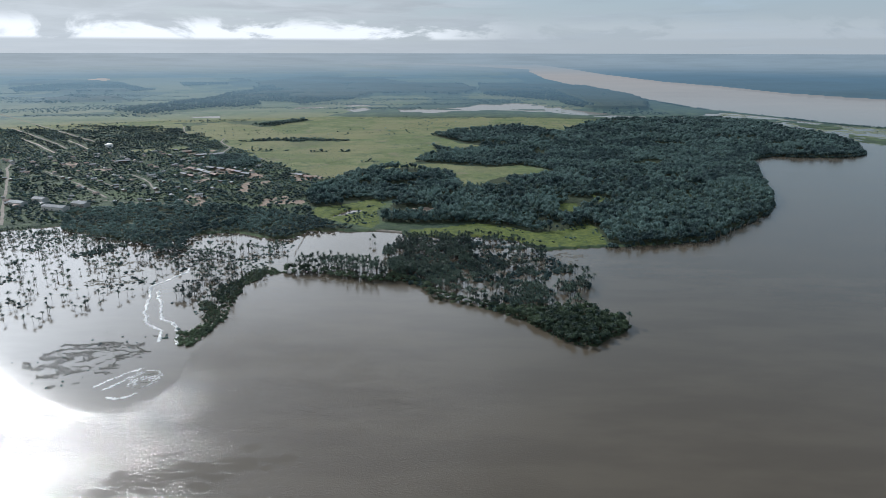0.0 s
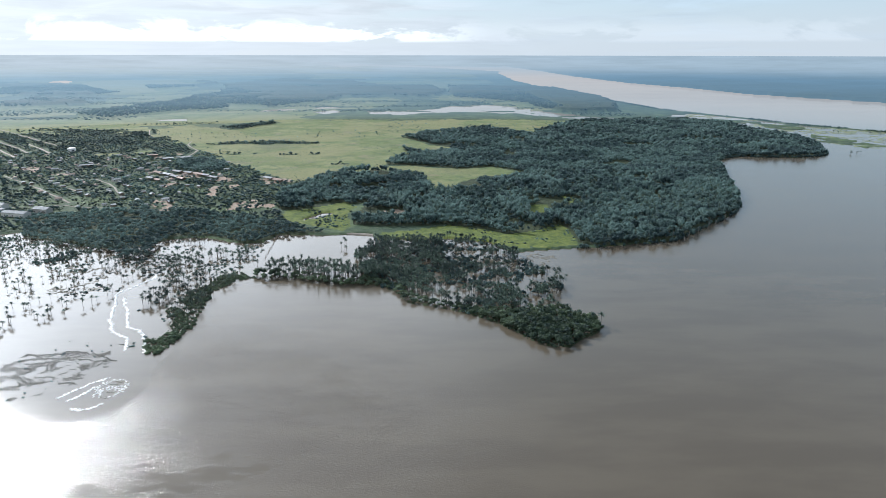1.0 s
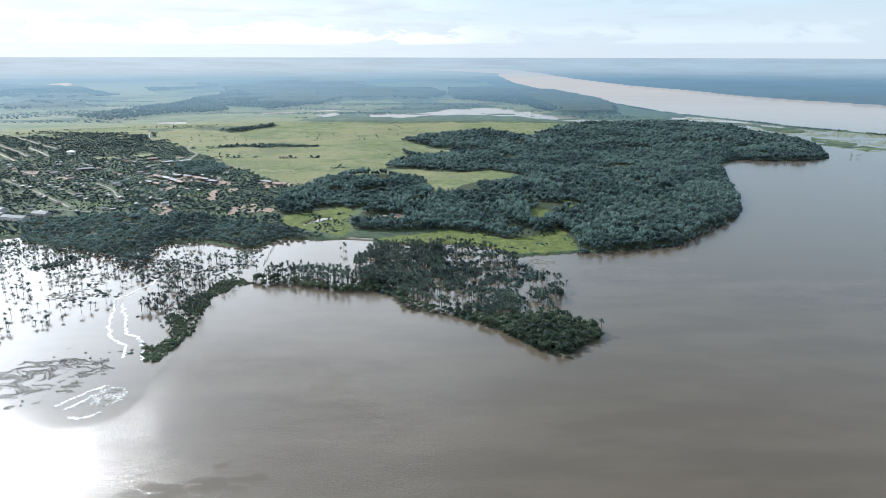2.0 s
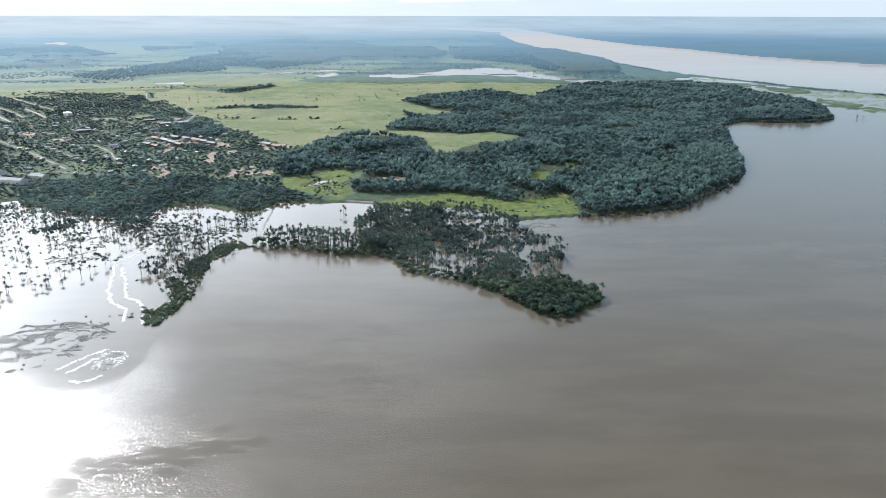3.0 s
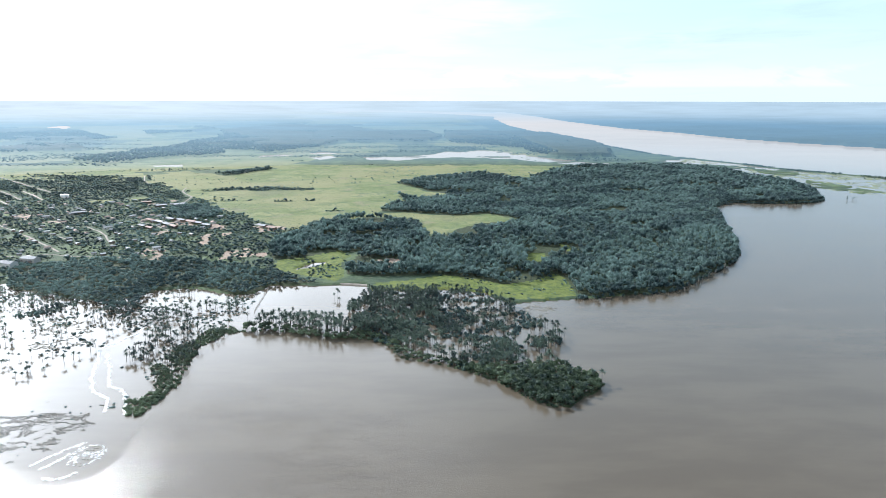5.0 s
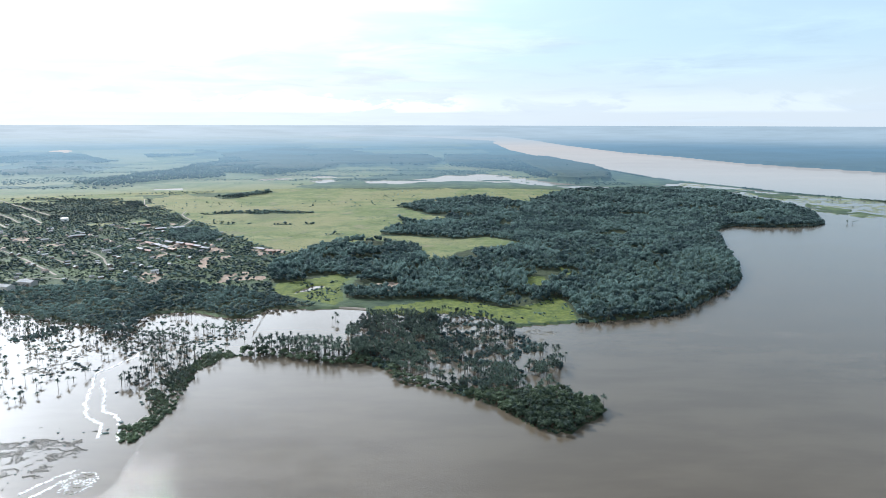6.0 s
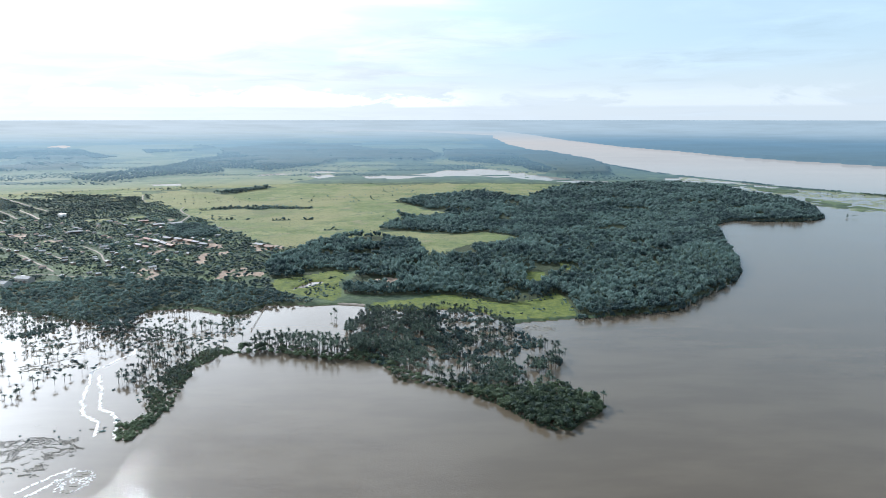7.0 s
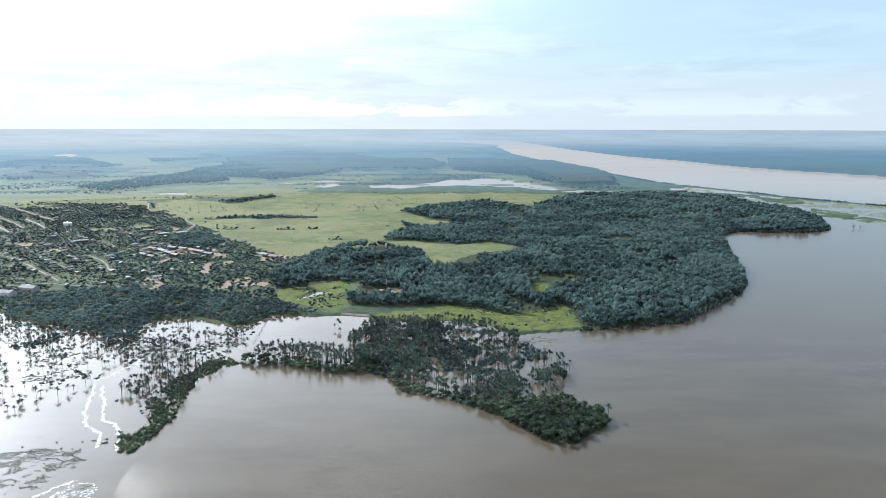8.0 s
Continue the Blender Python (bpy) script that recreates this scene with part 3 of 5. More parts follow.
def crown_shape(rng, lumps, sprays, rx=1.0, rz=0.75, spray=0.34, fine=False):
    """A crown about one unit in radius: uneven clumps with leaf sprays that break its outline."""
    s = Shape()
    LUMP_V, LUMP_T = LUMPS[fine]
    for k in range(lumps):
        a, d = rng.uniform(0, 6.28), (0.0 if k == 0 else rng.uniform(0.35, 0.62))
        r = rng.uniform(0.42, 0.62) if k else rng.uniform(0.6, 0.75)
        v = LUMP_V * (r * rng.uniform(0.68, 1.28, (len(LUMP_V), 1))) * (1, 1, 0.8)
        c = (d * math.cos(a) * rx, d * math.sin(a) * rx, rz * rng.uniform(-0.35, 0.5) * (1 if k else 0.4))
        # tint rises with height, painting lit tops and shaded undersides into the leaves
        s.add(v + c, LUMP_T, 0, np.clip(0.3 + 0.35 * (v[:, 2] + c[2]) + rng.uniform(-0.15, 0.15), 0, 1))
    for _ in range(sprays):
        a, e = rng.uniform(0, 6.28), math.asin(rng.uniform(-0.35, 1))
        out = np.array((math.cos(a) * math.cos(e), math.sin(a) * math.cos(e), math.sin(e)))
        p = out * (rx, rx, rz) * rng.uniform(0.75, 1.12)
        n = out + rng.normal(0, 0.55, 3)
        n /= np.linalg.norm(n)
        u = np.cross(n, rng.normal(0, 1, 3))
        u /= np.linalg.norm(u)
        w = np.cross(n, u)
        l, b = spray * rng.uniform(0.6, 1.2), spray * rng.uniform(0.35, 0.7)
        s.add([p - u * l, p + w * b + n * 0.1, p + u * l, p - w * b + n * 0.1], [(0, 1, 2), (0, 2, 3)], 0, rng.uniform(0.25, 1.0))
    return s.done()


def trunk_shape(s, height, r0, r1, sides=5, lean=(0, 0), rings=2, slot=1, z0=0.0):
    v, t = [], []
    for k in range(rings + 1):
        f = k / rings
        for i in range(sides):
            a = 6.2832 * i / sides
            r = r0 + (r1 - r0) * f
            v.append((r * math.cos(a) + lean[0] * f * f, r * math.sin(a) + lean[1] * f * f, z0 + (height - z0) * f))
    for k in range(rings):
        for i in range(sides):
            a, b = k * sides + i, k * sides + (i + 1) % sides
            t += [(a, b, b + sides), (a, b + sides, a + sides)]
    s.add(v, t, slot, 0.5)


def frond_set(s, rng, top, count, length, slot=0):
    """Arching fronds in a shuttlecock, each a ribbed blade bent along its length."""
    for i in range(count):
        a = 6.2832 * (i + rng.uniform(-0.3, 0.3)) / count
        rise = rng.uniform(-0.15, 1.5)
        ln = length * rng.uniform(0.8, 1.15)
        side = np.array((-math.sin(a), math.cos(a), 0))
        p, el, pts = np.array(top, float), rise, []
        for k in range(3):
            width = ln * (0.05, 0.13, 0.02)[k]
            drop = np.array((0, 0, -0.35 * width))
            pts += [p - side * width + drop, p.copy(), p + side * width + drop]
            p = p + np.array((math.cos(a) * math.cos(el), math.sin(a) * math.cos(el), math.sin(el))) * ln / 2
            el -= rng.uniform(0.55, 1.0)
        t = []
        for k in range(2):
            b = 3 * k
            t += [(b, b + 1, b + 4), (b, b + 4, b + 3), (b + 1, b + 2, b + 5), (b + 1, b + 5, b + 4)]
        s.add(pts, t, slot, rng.uniform(0.15, 1.0))


def spread(protos, pts, scale, rng, heights=None, lean=0.0):
    """Many plants in one mesh: each proto turned, sized and set at its points."""
    V, T, S, C, n = [], [], [], [], 0
    pick = rng.integers(0, len(protos), len(pts))
    tone = rng.uniform(-0.34, 0.34, len(pts)) + 1.1 * (fbm(pts[:, 0], pts[:, 1], 70, 33) - 0.5)
    for k, (v, t, s, c) in enumerate(protos):
        idx = np.where(pick == k)[0]
        if not len(idx):
            continue
        a, sc = rng.uniform(0, 6.2832, len(idx)), scale[idx]
        ca, sa = np.cos(a)[:, None] * sc[:, None], np.sin(a)[:, None] * sc[:, None]
        x = v[None, :, 0] * ca - v[None, :, 1] * sa + pts[idx, 0, None]
        y = v[None, :, 0] * sa + v[None, :, 1] * ca + pts[idx, 1, None]
        h = sc if heights is None else heights[idx]
        z = v[None, :, 2] * h[:, None] + pts[idx, 2, None]
        V.append(np.stack([x, y, z], -1).reshape(-1, 3))
        T.append((t[None] + (n + len(v) * np.arange(len(idx)))[:, None, None]).reshape(-1, 3))
        S.append(np.tile(s, len(idx)))
        C.append(np.clip(c[None] + tone[idx, None], 0, 1).ravel())
        n += len(v) * len(idx)
    return np.concatenate(V), np.concatenate(T), np.concatenate(S), np.concatenate(C)


def scatter(rng, box, spacing, keep):
    """Jittered points of a grid in the box (x0, y0, x1, y1) that keep() lets stand."""
    gx, gy = np.meshgrid(np.arange(box[0], box[2], spacing), np.arange(box[1], box[3], spacing))
    x = (gx + rng.uniform(-0.5, 0.5, gx.shape) * spacing).ravel()
    y = (gy + rng.uniform(-0.5, 0.5, gy.shape) * spacing).ravel()
    ok = keep(x, y)
    return x[ok], y[ok]


def tree_proto(rng, lumps, sprays, wood="full"):
    """A tree one crown radius wide, its foot at z = 0 and its crown's middle at 1.75 units (low: bushy to the ground)."""
    v, t, s, c = crown_shape(rng, lumps, sprays)
    sh = Shape()
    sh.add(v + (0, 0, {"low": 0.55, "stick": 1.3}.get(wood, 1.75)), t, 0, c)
    if wood == "stick":
        trunk_shape(sh, 1.2, 0.07, 0.04, 3, (0, 0), 1)
    if wood == "full":
        trunk_shape(sh, 1.7, 0.07, 0.04, 4, (rng.uniform(-0.1, 0.1), rng.uniform(-0.1, 0.1)), 1)
        for _ in range(2):
            a = rng.uniform(0, 6.28)
            p, q = np.array((0, 0, 0.9)), np.array((0.5 * math.cos(a), 0.5 * math.sin(a), 1.5))
            sh.add([p + (0.03, 0, 0), p + (-0.02, 0.03, 0), p + (-0.02, -0.03, 0), q], [(0, 1, 3), (1, 2, 3), (2, 0, 3)], 1, 0.5)
    return sh.done()


def palm_proto(rng, fronds=22, length=2.4):
    """A palm with its crown at 1 unit of height; its spread is in metres."""
    sh = Shape()
    lean = (rng.uniform(-0.5, 0.5), rng.uniform(-0.5, 0.5))
    trunk_shape(sh, 1.0, 0.14, 0.09, 5, lean, 3)
    f = Shape()
    frond_set(f, rng, (lean[0], lean[1], 0), fronds, length)
    v, t, s, c = f.done()
    sh.add(v * (1, 1, 0.14) + (0, 0, 1.0), t, 0, c)
    return sh.done()


rng = np.random.default_rng(7)
TREES_FINE = [tree_proto(rng, 6, 44) for _ in range(8)]
TREES_MID = [tree_proto(rng, 3, 16) for _ in range(14)]
TREES_LOW = [tree_proto(rng, 2, 9, "stick") for _ in range(10)]
TREES_CAPE = [tree_proto(rng, 2, 4, "stick") for _ in range(8)]
TREES_FAR = [tree_proto(rng, 1, 3, "low") for _ in range(6)]
SHRUBS = [tree_proto(rng, 2, 6, "low") for _ in range(8)]
PALMS = [palm_proto(rng) for _ in range(10)]
BUSHES = [crown_shape(rng, 3, 16, 1.0, 0.6) for _ in range(8)]


def woods(name, label, protos, x, y, lo, hi, leaf, category="trees", tall=1.0, base=0.5):
    pts = np.stack([x, y, np.full(len(x), base)], -1)
    size = rng.uniform(lo, hi, len(x))
    v, t, s, c = spread(protos, pts, size, rng, size * tall * rng.uniform(0.75, 1.25, len(x)) * (0.7 + 0.6 * fbm(x, y, 60, 79)))
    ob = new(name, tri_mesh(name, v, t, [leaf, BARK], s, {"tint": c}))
    return tagged(ob, label, category, kind="stuff")


def dry_land(x, y):
    return ~is_water(x, y)


def glade_room(x, y, reach=24.0):
    """Points within some metres south of a glade, strip or bare bank, which stay low and open."""
    near = np.zeros(np.shape(x), bool)
    for f in (0.33, 0.66, 1.0):
        for p in GLADES + [STRIP]:
            near |= inside(p, x, y + reach * f)
        for p in BARE[:3]:
            near |= inside(p, x, y + 9 * f)
    return near


def east_keep(y0, y1):
    def keep(x, y):
        m = masks(x, y)
        thin = (fbm(x, y, 46, 77) > 0.66) & (near_line(COVE + CAPE, x, y) > 45) | (np.abs(fbm(x, y, 150, 78) - 0.5) < 0.006) & (y < 1100)
        return (y >= y0) & (y < y1) & ~thin & ~glade_room(x, y) & (near_line(COVE, x, y) > 1.0) & warped(EAST_WOOD, x, y, 2) & ~m["lush"] & ~m["grass"] & ~m["dirt"] & dry_land(x, y)
    return keep


x, y = scatter(rng, (-80, 520, 460, 800), 3.5, east_keep(0, 800))
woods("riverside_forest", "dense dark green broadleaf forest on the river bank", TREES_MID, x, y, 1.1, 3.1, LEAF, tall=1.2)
x, y = scatter(rng, (-80, 520, 460, 760), 13.0, east_keep(0, 760))
pts = np.stack([x, y, np.full(len(x), 0.4)], -1)
v, t, s, c = spread(PALMS, pts, rng.uniform(0.8, 1.2, len(x)), rng, rng.uniform(6.5, 9.0, len(x)))
tagged(new("forest_palms", tri_mesh("forest_palms", v, t, [PALM, BARK], s, {"tint": c})), "palms rising through the riverside forest", "palm trees", kind="stuff")
x, y = scatter(rng, (-80, 800, 700, 1120), 4.9, east_keep(800, 1120))
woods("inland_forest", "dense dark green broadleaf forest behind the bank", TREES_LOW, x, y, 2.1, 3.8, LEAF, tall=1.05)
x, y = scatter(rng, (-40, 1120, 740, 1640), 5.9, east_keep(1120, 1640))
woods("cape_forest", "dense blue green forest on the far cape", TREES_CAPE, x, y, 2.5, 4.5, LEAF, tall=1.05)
SHORE = COVE[3:] + CAPE
x, y = scatter(rng, (120, 515, 720, 1620), 2.6, lambda x, y: (near_line(SHORE, x, y) < 1.4 + 0.0006 * y) & (fbm(x, y, 7, 29) > 0.36))
woods("shore_thicket", "dark thicket hanging over the water along the forest shore", TREES_FAR, x, y, 1.1, 2.3, LEAF, category="bushes", base=-0.3, tall=1.5)
x, y = scatter(rng, (-400, 500, -60, 700), 3.7, lambda x, y: warped(WEST_BAND, x, y, 3) & (fbm(x, y, 14, 4) > 0.3 + 0.001 * np.clip(y - 600 - 0.1 * (x + 200), 0, 60)) & ~glade_room(x, y, 16))
woods("gallery_forest", "dark green trees along the flooded shore", TREES_MID, x, y, 1.2, 2.4, LEAF, tall=0.8)
x, y = scatter(rng, (-150, 660, 40, 930), 4.6, lambda x, y: warped(WEST_WOOD, x, y, 4) & ~glade_room(x, y, 14) & (fbm(x, y, 46, 77) < 0.66))
woods("plantation_wood", "dense dark green wood beside the pasture", TREES_MID, x, y, 2.1, 3.4, LEAF)


def far_keep(x, y):
    ok = np.zeros(np.shape(x), bool)
    for p in FAR_WOODS:
        ok |= warped(p, x, y, 30.0, 120)
    return ok & dry_land(x, y)


x, y = scatter(rng, (-1700, 1400, 760, 3300), 13.0, far_keep)
pts = np.stack([x, y, np.where(np.hypot(x, y) < 1800, 0.5, 4.0)], -1)
size = rng.uniform(4.5, 7.5, len(x))
v, t, s, c = spread(TREES_FAR, pts, size, rng, size * 0.9)
v = np.stack(fold(v[:, 0], v[:, 1], v[:, 2])[:3], -1)
tagged(new("far_woods", tri_mesh("far_woods", v, t, [LEAF_FAR, BARK], s, {"tint": c})), "hazy blue green woods on the far plain", "trees", kind="stuff")


x, y = scatter(rng, (-1800, 1640, 560, 2700), 13.0, lambda x, y: (fbm(x * 0.4, y, 70, 39) > np.where(y < 2250, 0.56, 0.62)) & dry_land(x, y) & ~far_keep(x, y) & (np.abs(x) < y * 0.7))
pts = np.stack([x, y, np.full(len(x), 0.5)], -1)
size = rng.uniform(2.0, 4.5, len(x))
v, t, s, c = spread(TREES_FAR, pts, size, rng, size * 0.65)
v = np.stack(fold(v[:, 0], v[:, 1], v[:, 2])[:3], -1)
tagged(new("far_hedges", tri_mesh("far_hedges", v, t, [LEAF_FAR, BARK], s, {"tint": c})), "hedges and scattered trees on the far hazy plain", "trees", kind="stuff")


def levee_keep(x, y):
    d = near_line(RIVER_NEAR[2:], x, y)
    return (d < 8) & dry_land(x, y) & (fbm(x, y, 45, 6) > 0.4)


x, y = scatter(rng, (560, 1300, 960, 3200), 4.6, levee_keep)
pts = np.stack([x, y, np.full(len(x), 0.5)], -1)
size = rng.uniform(1.4, 3.0, len(x))
v, t, s, c = spread(TREES_FAR, pts, size, rng, size)
v = np.stack(fold(v[:, 0], v[:, 1], v[:, 2])[:3], -1)
tagged(new("levee_trees", tri_mesh("levee_trees", v, t, [LEAF_FAR, BARK], s, {"tint": c})), "thin line of trees on the low river levee", "trees", kind="stuff")


# ---- the town: streets, houses, gardens ----
STREETS = [
    [(-388, 591), (-461, 718), (-518, 817), (-568, 898), (-590, 950)],
    [(-1073, 1704), (-921, 1537), (-784, 1392), (-719, 1319), (-636, 1226), (-584, 1173)],
    [(-856, 1388), (-732, 1252), (-629, 1138), (-588, 1087)],
    [(-739, 1222), (-650, 1122), (-579, 1036)],
    [(-640, 1190), (-591, 1132), (-554, 1083)],
    [(-431, 801), (-408, 775), (-385, 750), (-352, 712)],
    [(-411, 815), (-388, 791), (-370, 772)],
    [(-387, 853), (-357, 820), (-341, 797), (-326, 768), (-312, 743)],
    [(-383, 1224), (-376, 1180), (-361, 1148), (-339, 1109), (-334, 1056), (-340, 1022), (-372, 985)],
    [(-523, 1414), (-489, 1323), (-470, 1290)],
    [(-334, 883), (-310, 862), (-284, 829), (-261, 804)],
    [(-192, 866), (-170, 845), (-145, 831)],
    [(-400, 690), (-352, 700), (-330, 690), (-270, 683)],
    [(-510, 880), (-470, 840), (-420, 790)],
]
WIDTHS = (5.0, 5.2, 5.0, 4.6, 4.6, 4.2, 3.2, 3.6, 4.4, 3.4, 3.2, 3.0, 2.6, 2.6)


def build_street(line, width):
    """A worn earth street laid just over the ground, its edges uneven."""
    v, q = [], []
    k = 0
    for (x0, y0), (x1, y1) in zip(line, line[1:]):
        n = max(2, int(math.hypot(x1 - x0, y1 - y0) / 5))
        d = Vector((x1 - x0, y1 - y0)).normalized()
        for i in range(n + (1 if (x1, y1) == line[-1] else 0)):
            f = i / n
            px, py = x0 + (x1 - x0) * f, y0 + (y1 - y0) * f
            wob = 2.5 * (fbm(np.array(px), np.array(py), 30, 41) - 0.5)
            w = width * (0.35 + 0.35 * float(fbm(np.array(px), np.array(py), 9, 43)))
            for sgn in (-1, 1):
                cx, cy = px - d.y * (wob + sgn * w), py + d.x * (wob + sgn * w)
                v.append((cx, cy, 0.85 + 0.8 * float(fbm(np.array(cx), np.array(cy), 90, 2))))
            if k:
                q.append((2 * k - 2, 2 * k - 1, 2 * k + 1, 2 * k))
            k += 1
    ob = new("street", tri_mesh("street", v, q, [TRACK]))
    tagged(ob, "pale worn earth street running through the town", "road", kind="structure")


for line, width in zip(STREETS, [0.55 * w for w in WIDTHS]):
    build_street(line, width)


def box_mesh(name, size, at, mat, bevel=0.0):
    bm = bmesh.new()
    bmesh.ops.create_cube(bm, size=1.0)
    bmesh.ops.scale(bm, vec=size, verts=bm.verts)
    bmesh.ops.translate(bm, vec=at, verts=bm.verts)
    if bevel:
        bmesh.ops.bevel(bm, geom=bm.edges[:], offset=bevel, segments=1, affect="EDGES")
    me = bpy.data.meshes.new(name)
    bm.to_mesh(me)
    bm.free()
    me.materials.append(mat)
    return me


def roof_mesh(name, lx, ly, z, rise, mat, eave=0.5, hip=0.0):
    """A pitched roof with thickness and eaves; its ridge runs along x, hipped by some metres at the ends."""
    a, b, h = lx / 2 + eave, ly / 2 + eave, 0.12
    bm = bmesh.new()
    rings = []
    for dz in (0.0, h):
        rings.append([bm.verts.new(p) for p in ((-a, -b, z + dz), (a, -b, z + dz), (a, b, z + dz), (-a, b, z + dz), (-a + hip, 0, z + rise + dz), (a - hip, 0, z + rise + dz))])
    lo, up_ = rings
    for r in rings:
        bm.faces.new((r[0], r[1], r[5], r[4]))
        bm.faces.new((r[2], r[3], r[4], r[5]))
    if hip:
        for r in rings:
            bm.faces.new((r[1], r[2], r[5])), bm.faces.new((r[3], r[0], r[4]))
        edge = (0, 1, 2, 3)
    else:
        edge = (0, 1, 5, 2, 3, 4)
    for i, j in zip(edge, edge[1:] + edge[:1]):
        bm.faces.new((lo[i], lo[j], up_[j], up_[i]))
    bmesh.ops.recalc_face_normals(bm, faces=bm.faces[:])
    me = bpy.data.meshes.new(name)
    bm.to_mesh(me)
    bm.free()
    me.materials.append(mat)
    return me


def gable_mesh(lx, ly, h, rise, mat):
    """Four walls with gables under the roof."""
    a, b = lx / 2, ly / 2
    v = [(-a, -b, -0.6), (a, -b, -0.6), (a, b, -0.6), (-a, b, -0.6), (-a, -b, h), (a, -b, h), (a, b, h), (-a, b, h), (-a, 0, h + rise * 0.92), (a, 0, h + rise * 0.92)]
    f = [(0, 1, 5, 4), (2, 3, 7, 6), (1, 2, 6, 9, 5), (3, 0, 4, 8, 7), (3, 2, 1, 0)]
    me = bpy.data.meshes.new("wall")
    me.from_pydata(v, [], f)
    me.materials.append(mat)
    return me


def house(lx, ly, h, rise, wall, roof, label, hip=0.0, openings=2):
    root = tagged(new("house"), label, "house", "houses of the town")
    part("wall", gable_mesh(lx, ly, h, 0.0 if hip else rise, wall), root)
    part("roof", roof_mesh("roof", lx, ly, h - 0.1, rise, roof, hip=hip), root)
    part("door", box_mesh("door", (0.95, 0.1, 2.05), (0.0, -ly / 2 - 0.03, 1.02), WOOD), root)
    for k in range(openings):
        for sy in (-1, 1):
            w = part("window", box_mesh("window", (1.2, 0.1, 1.1), ((k - (openings - 1) / 2) * lx / openings * 1.05 + 0.9 * (k * 2 - 1 if openings == 2 else 0), sy * (ly / 2 + 0.03), 1.5), GLASS), root)
            part("sill", box_mesh("sill", (1.4, 0.2, 0.1), ((k - (openings - 1) / 2) * lx / openings * 1.05 + 0.9 * (k * 2 - 1 if openings == 2 else 0), sy * (ly / 2 + 0.07), 0.9), PLASTER), w)
    return root


def shed(lx, ly, h, rise, roof, label):
    root = tagged(new("long_shed"), label, "shed", "long sheds of the brickworks")
    part("roof", roof_mesh("roof", lx, ly, h, rise, roof, 0.8), root)
    part("back_wall", box_mesh("back_wall", (lx, 0.2, h + 0.5), (0, ly / 2 - 0.2, h / 2 - 0.25), WOOD), root)
    for i in range(7):
        part("post", box_mesh("post", (0.25, 0.25, h + 0.5), ((i / 6 - 0.5) * (lx - 0.6), -ly / 2 + 0.2, h / 2 - 0.25), WOOD), root)
    return root


def set_down(x, y):
    return 0.7 + 0.8 * float(fbm(np.array(float(x)), np.array(float(y)), 90, 2))


pick = random.Random(5)
KINDS = [
    house(6.5, 5, 2.6, 1.2, PLASTER, TIN, "small white plastered house with a grey tin roof"),
    house(7.5, 6, 2.7, 1.5, PLASTER, TILE, "plastered house with a faded clay tile roof"),
    house(6, 5, 2.5, 1.1, WOOD, TIN, "weathered board house with a pale tin roof"),
    house(9, 7, 2.8, 1.6, PLASTER, TILE, "wide plastered house with a hipped clay roof", hip=2.4),
    house(10, 6, 2.8, 1.3, PLASTER, TIN, "long plastered house with a bright tin roof"),
]
street_angle = math.atan2(-471, 410)
HOUSES = []
ux, uy = math.cos(street_angle), math.sin(street_angle)
for row in range(-16, 14):
    for col in range(-40, 30):
        along, across = col * 19 + pick.uniform(-5, 5), row * 27 + pick.uniform(-4, 4)
        px, py = -520 + ux * along - uy * across, 900 + uy * along + ux * across
        if not (660 < py < 1330 and -860 < px < -235 and px < -200 - 0.14 * (py - 680)):
            continue
        ax, ay = np.array([px]), np.array([py])
        m = masks(ax, ay)
        if m["grass"][0] or m["woods"][0] or m["lush"][0] or is_water(ax, ay)[0]:
            continue
        if fbm(ax, ay, 150, 51)[0] < 0.36 or pick.random() < 0.3:
            continue
        HOUSES.append((px, py))
HOUSES = [h for h in HOUSES if not inside(TREE_BELT, *np.array(h)[:, None])[0] and not inside(PALM_BLOCK, *np.array(h)[:, None])[0]]
HOUSES = sorted(HOUSES, key=lambda h: h[1])[:290]
spare = list(KINDS)
for px, py in HOUSES:
    k = pick.choice((0, 0, 1, 2, 2, 3, 4))
    turn = math.degrees(street_angle) + pick.choice((0, 90)) + pick.uniform(-8, 8)
    m = pose(px, py, set_down(px, py), 0, 0, turn) @ Matrix.Scale(pick.uniform(0.7, 0.95), 4)
    if KINDS[k] in spare:
        spare.remove(KINDS[k])
        KINDS[k].matrix_basis = m
    else:
        copy_thing(KINDS[k], m)

SHEDS = [(-322, 886, -42, 15, 6), (-306, 872, -44, 16, 6), (-292, 856, -46, 16, 6), (-280, 842, -46, 13, 5), (-300, 893, -36, 14, 6), (-284, 884, -36, 13, 5), (-268, 872, -38, 15, 6), (-256, 862, -38, 11, 5), (-318, 846, -44, 13, 5), (-304, 832, -44, 12, 5), (-330, 1018, 40, 16, 7), (-352, 1008, 40, 14, 7), (-384, 1040, 20, 13, 6), (-243, 848, -30, 12, 5), (-176, 842, -40, 14, 6), (-162, 826, -30, 12, 5), (-438, 947, 28, 17, 5)]
for i, (px, py, turn, lx, ly) in enumerate(SHEDS):
    ob = shed(lx, ly, 2.8, 1.2, TIN if i % 3 else TILE, "long open shed with a pale dusty tin roof" if i % 3 else "long open shed with a faded clay roof")
    ob.matrix_basis = pose(px, py, set_down(px, py), 0, 0, turn)
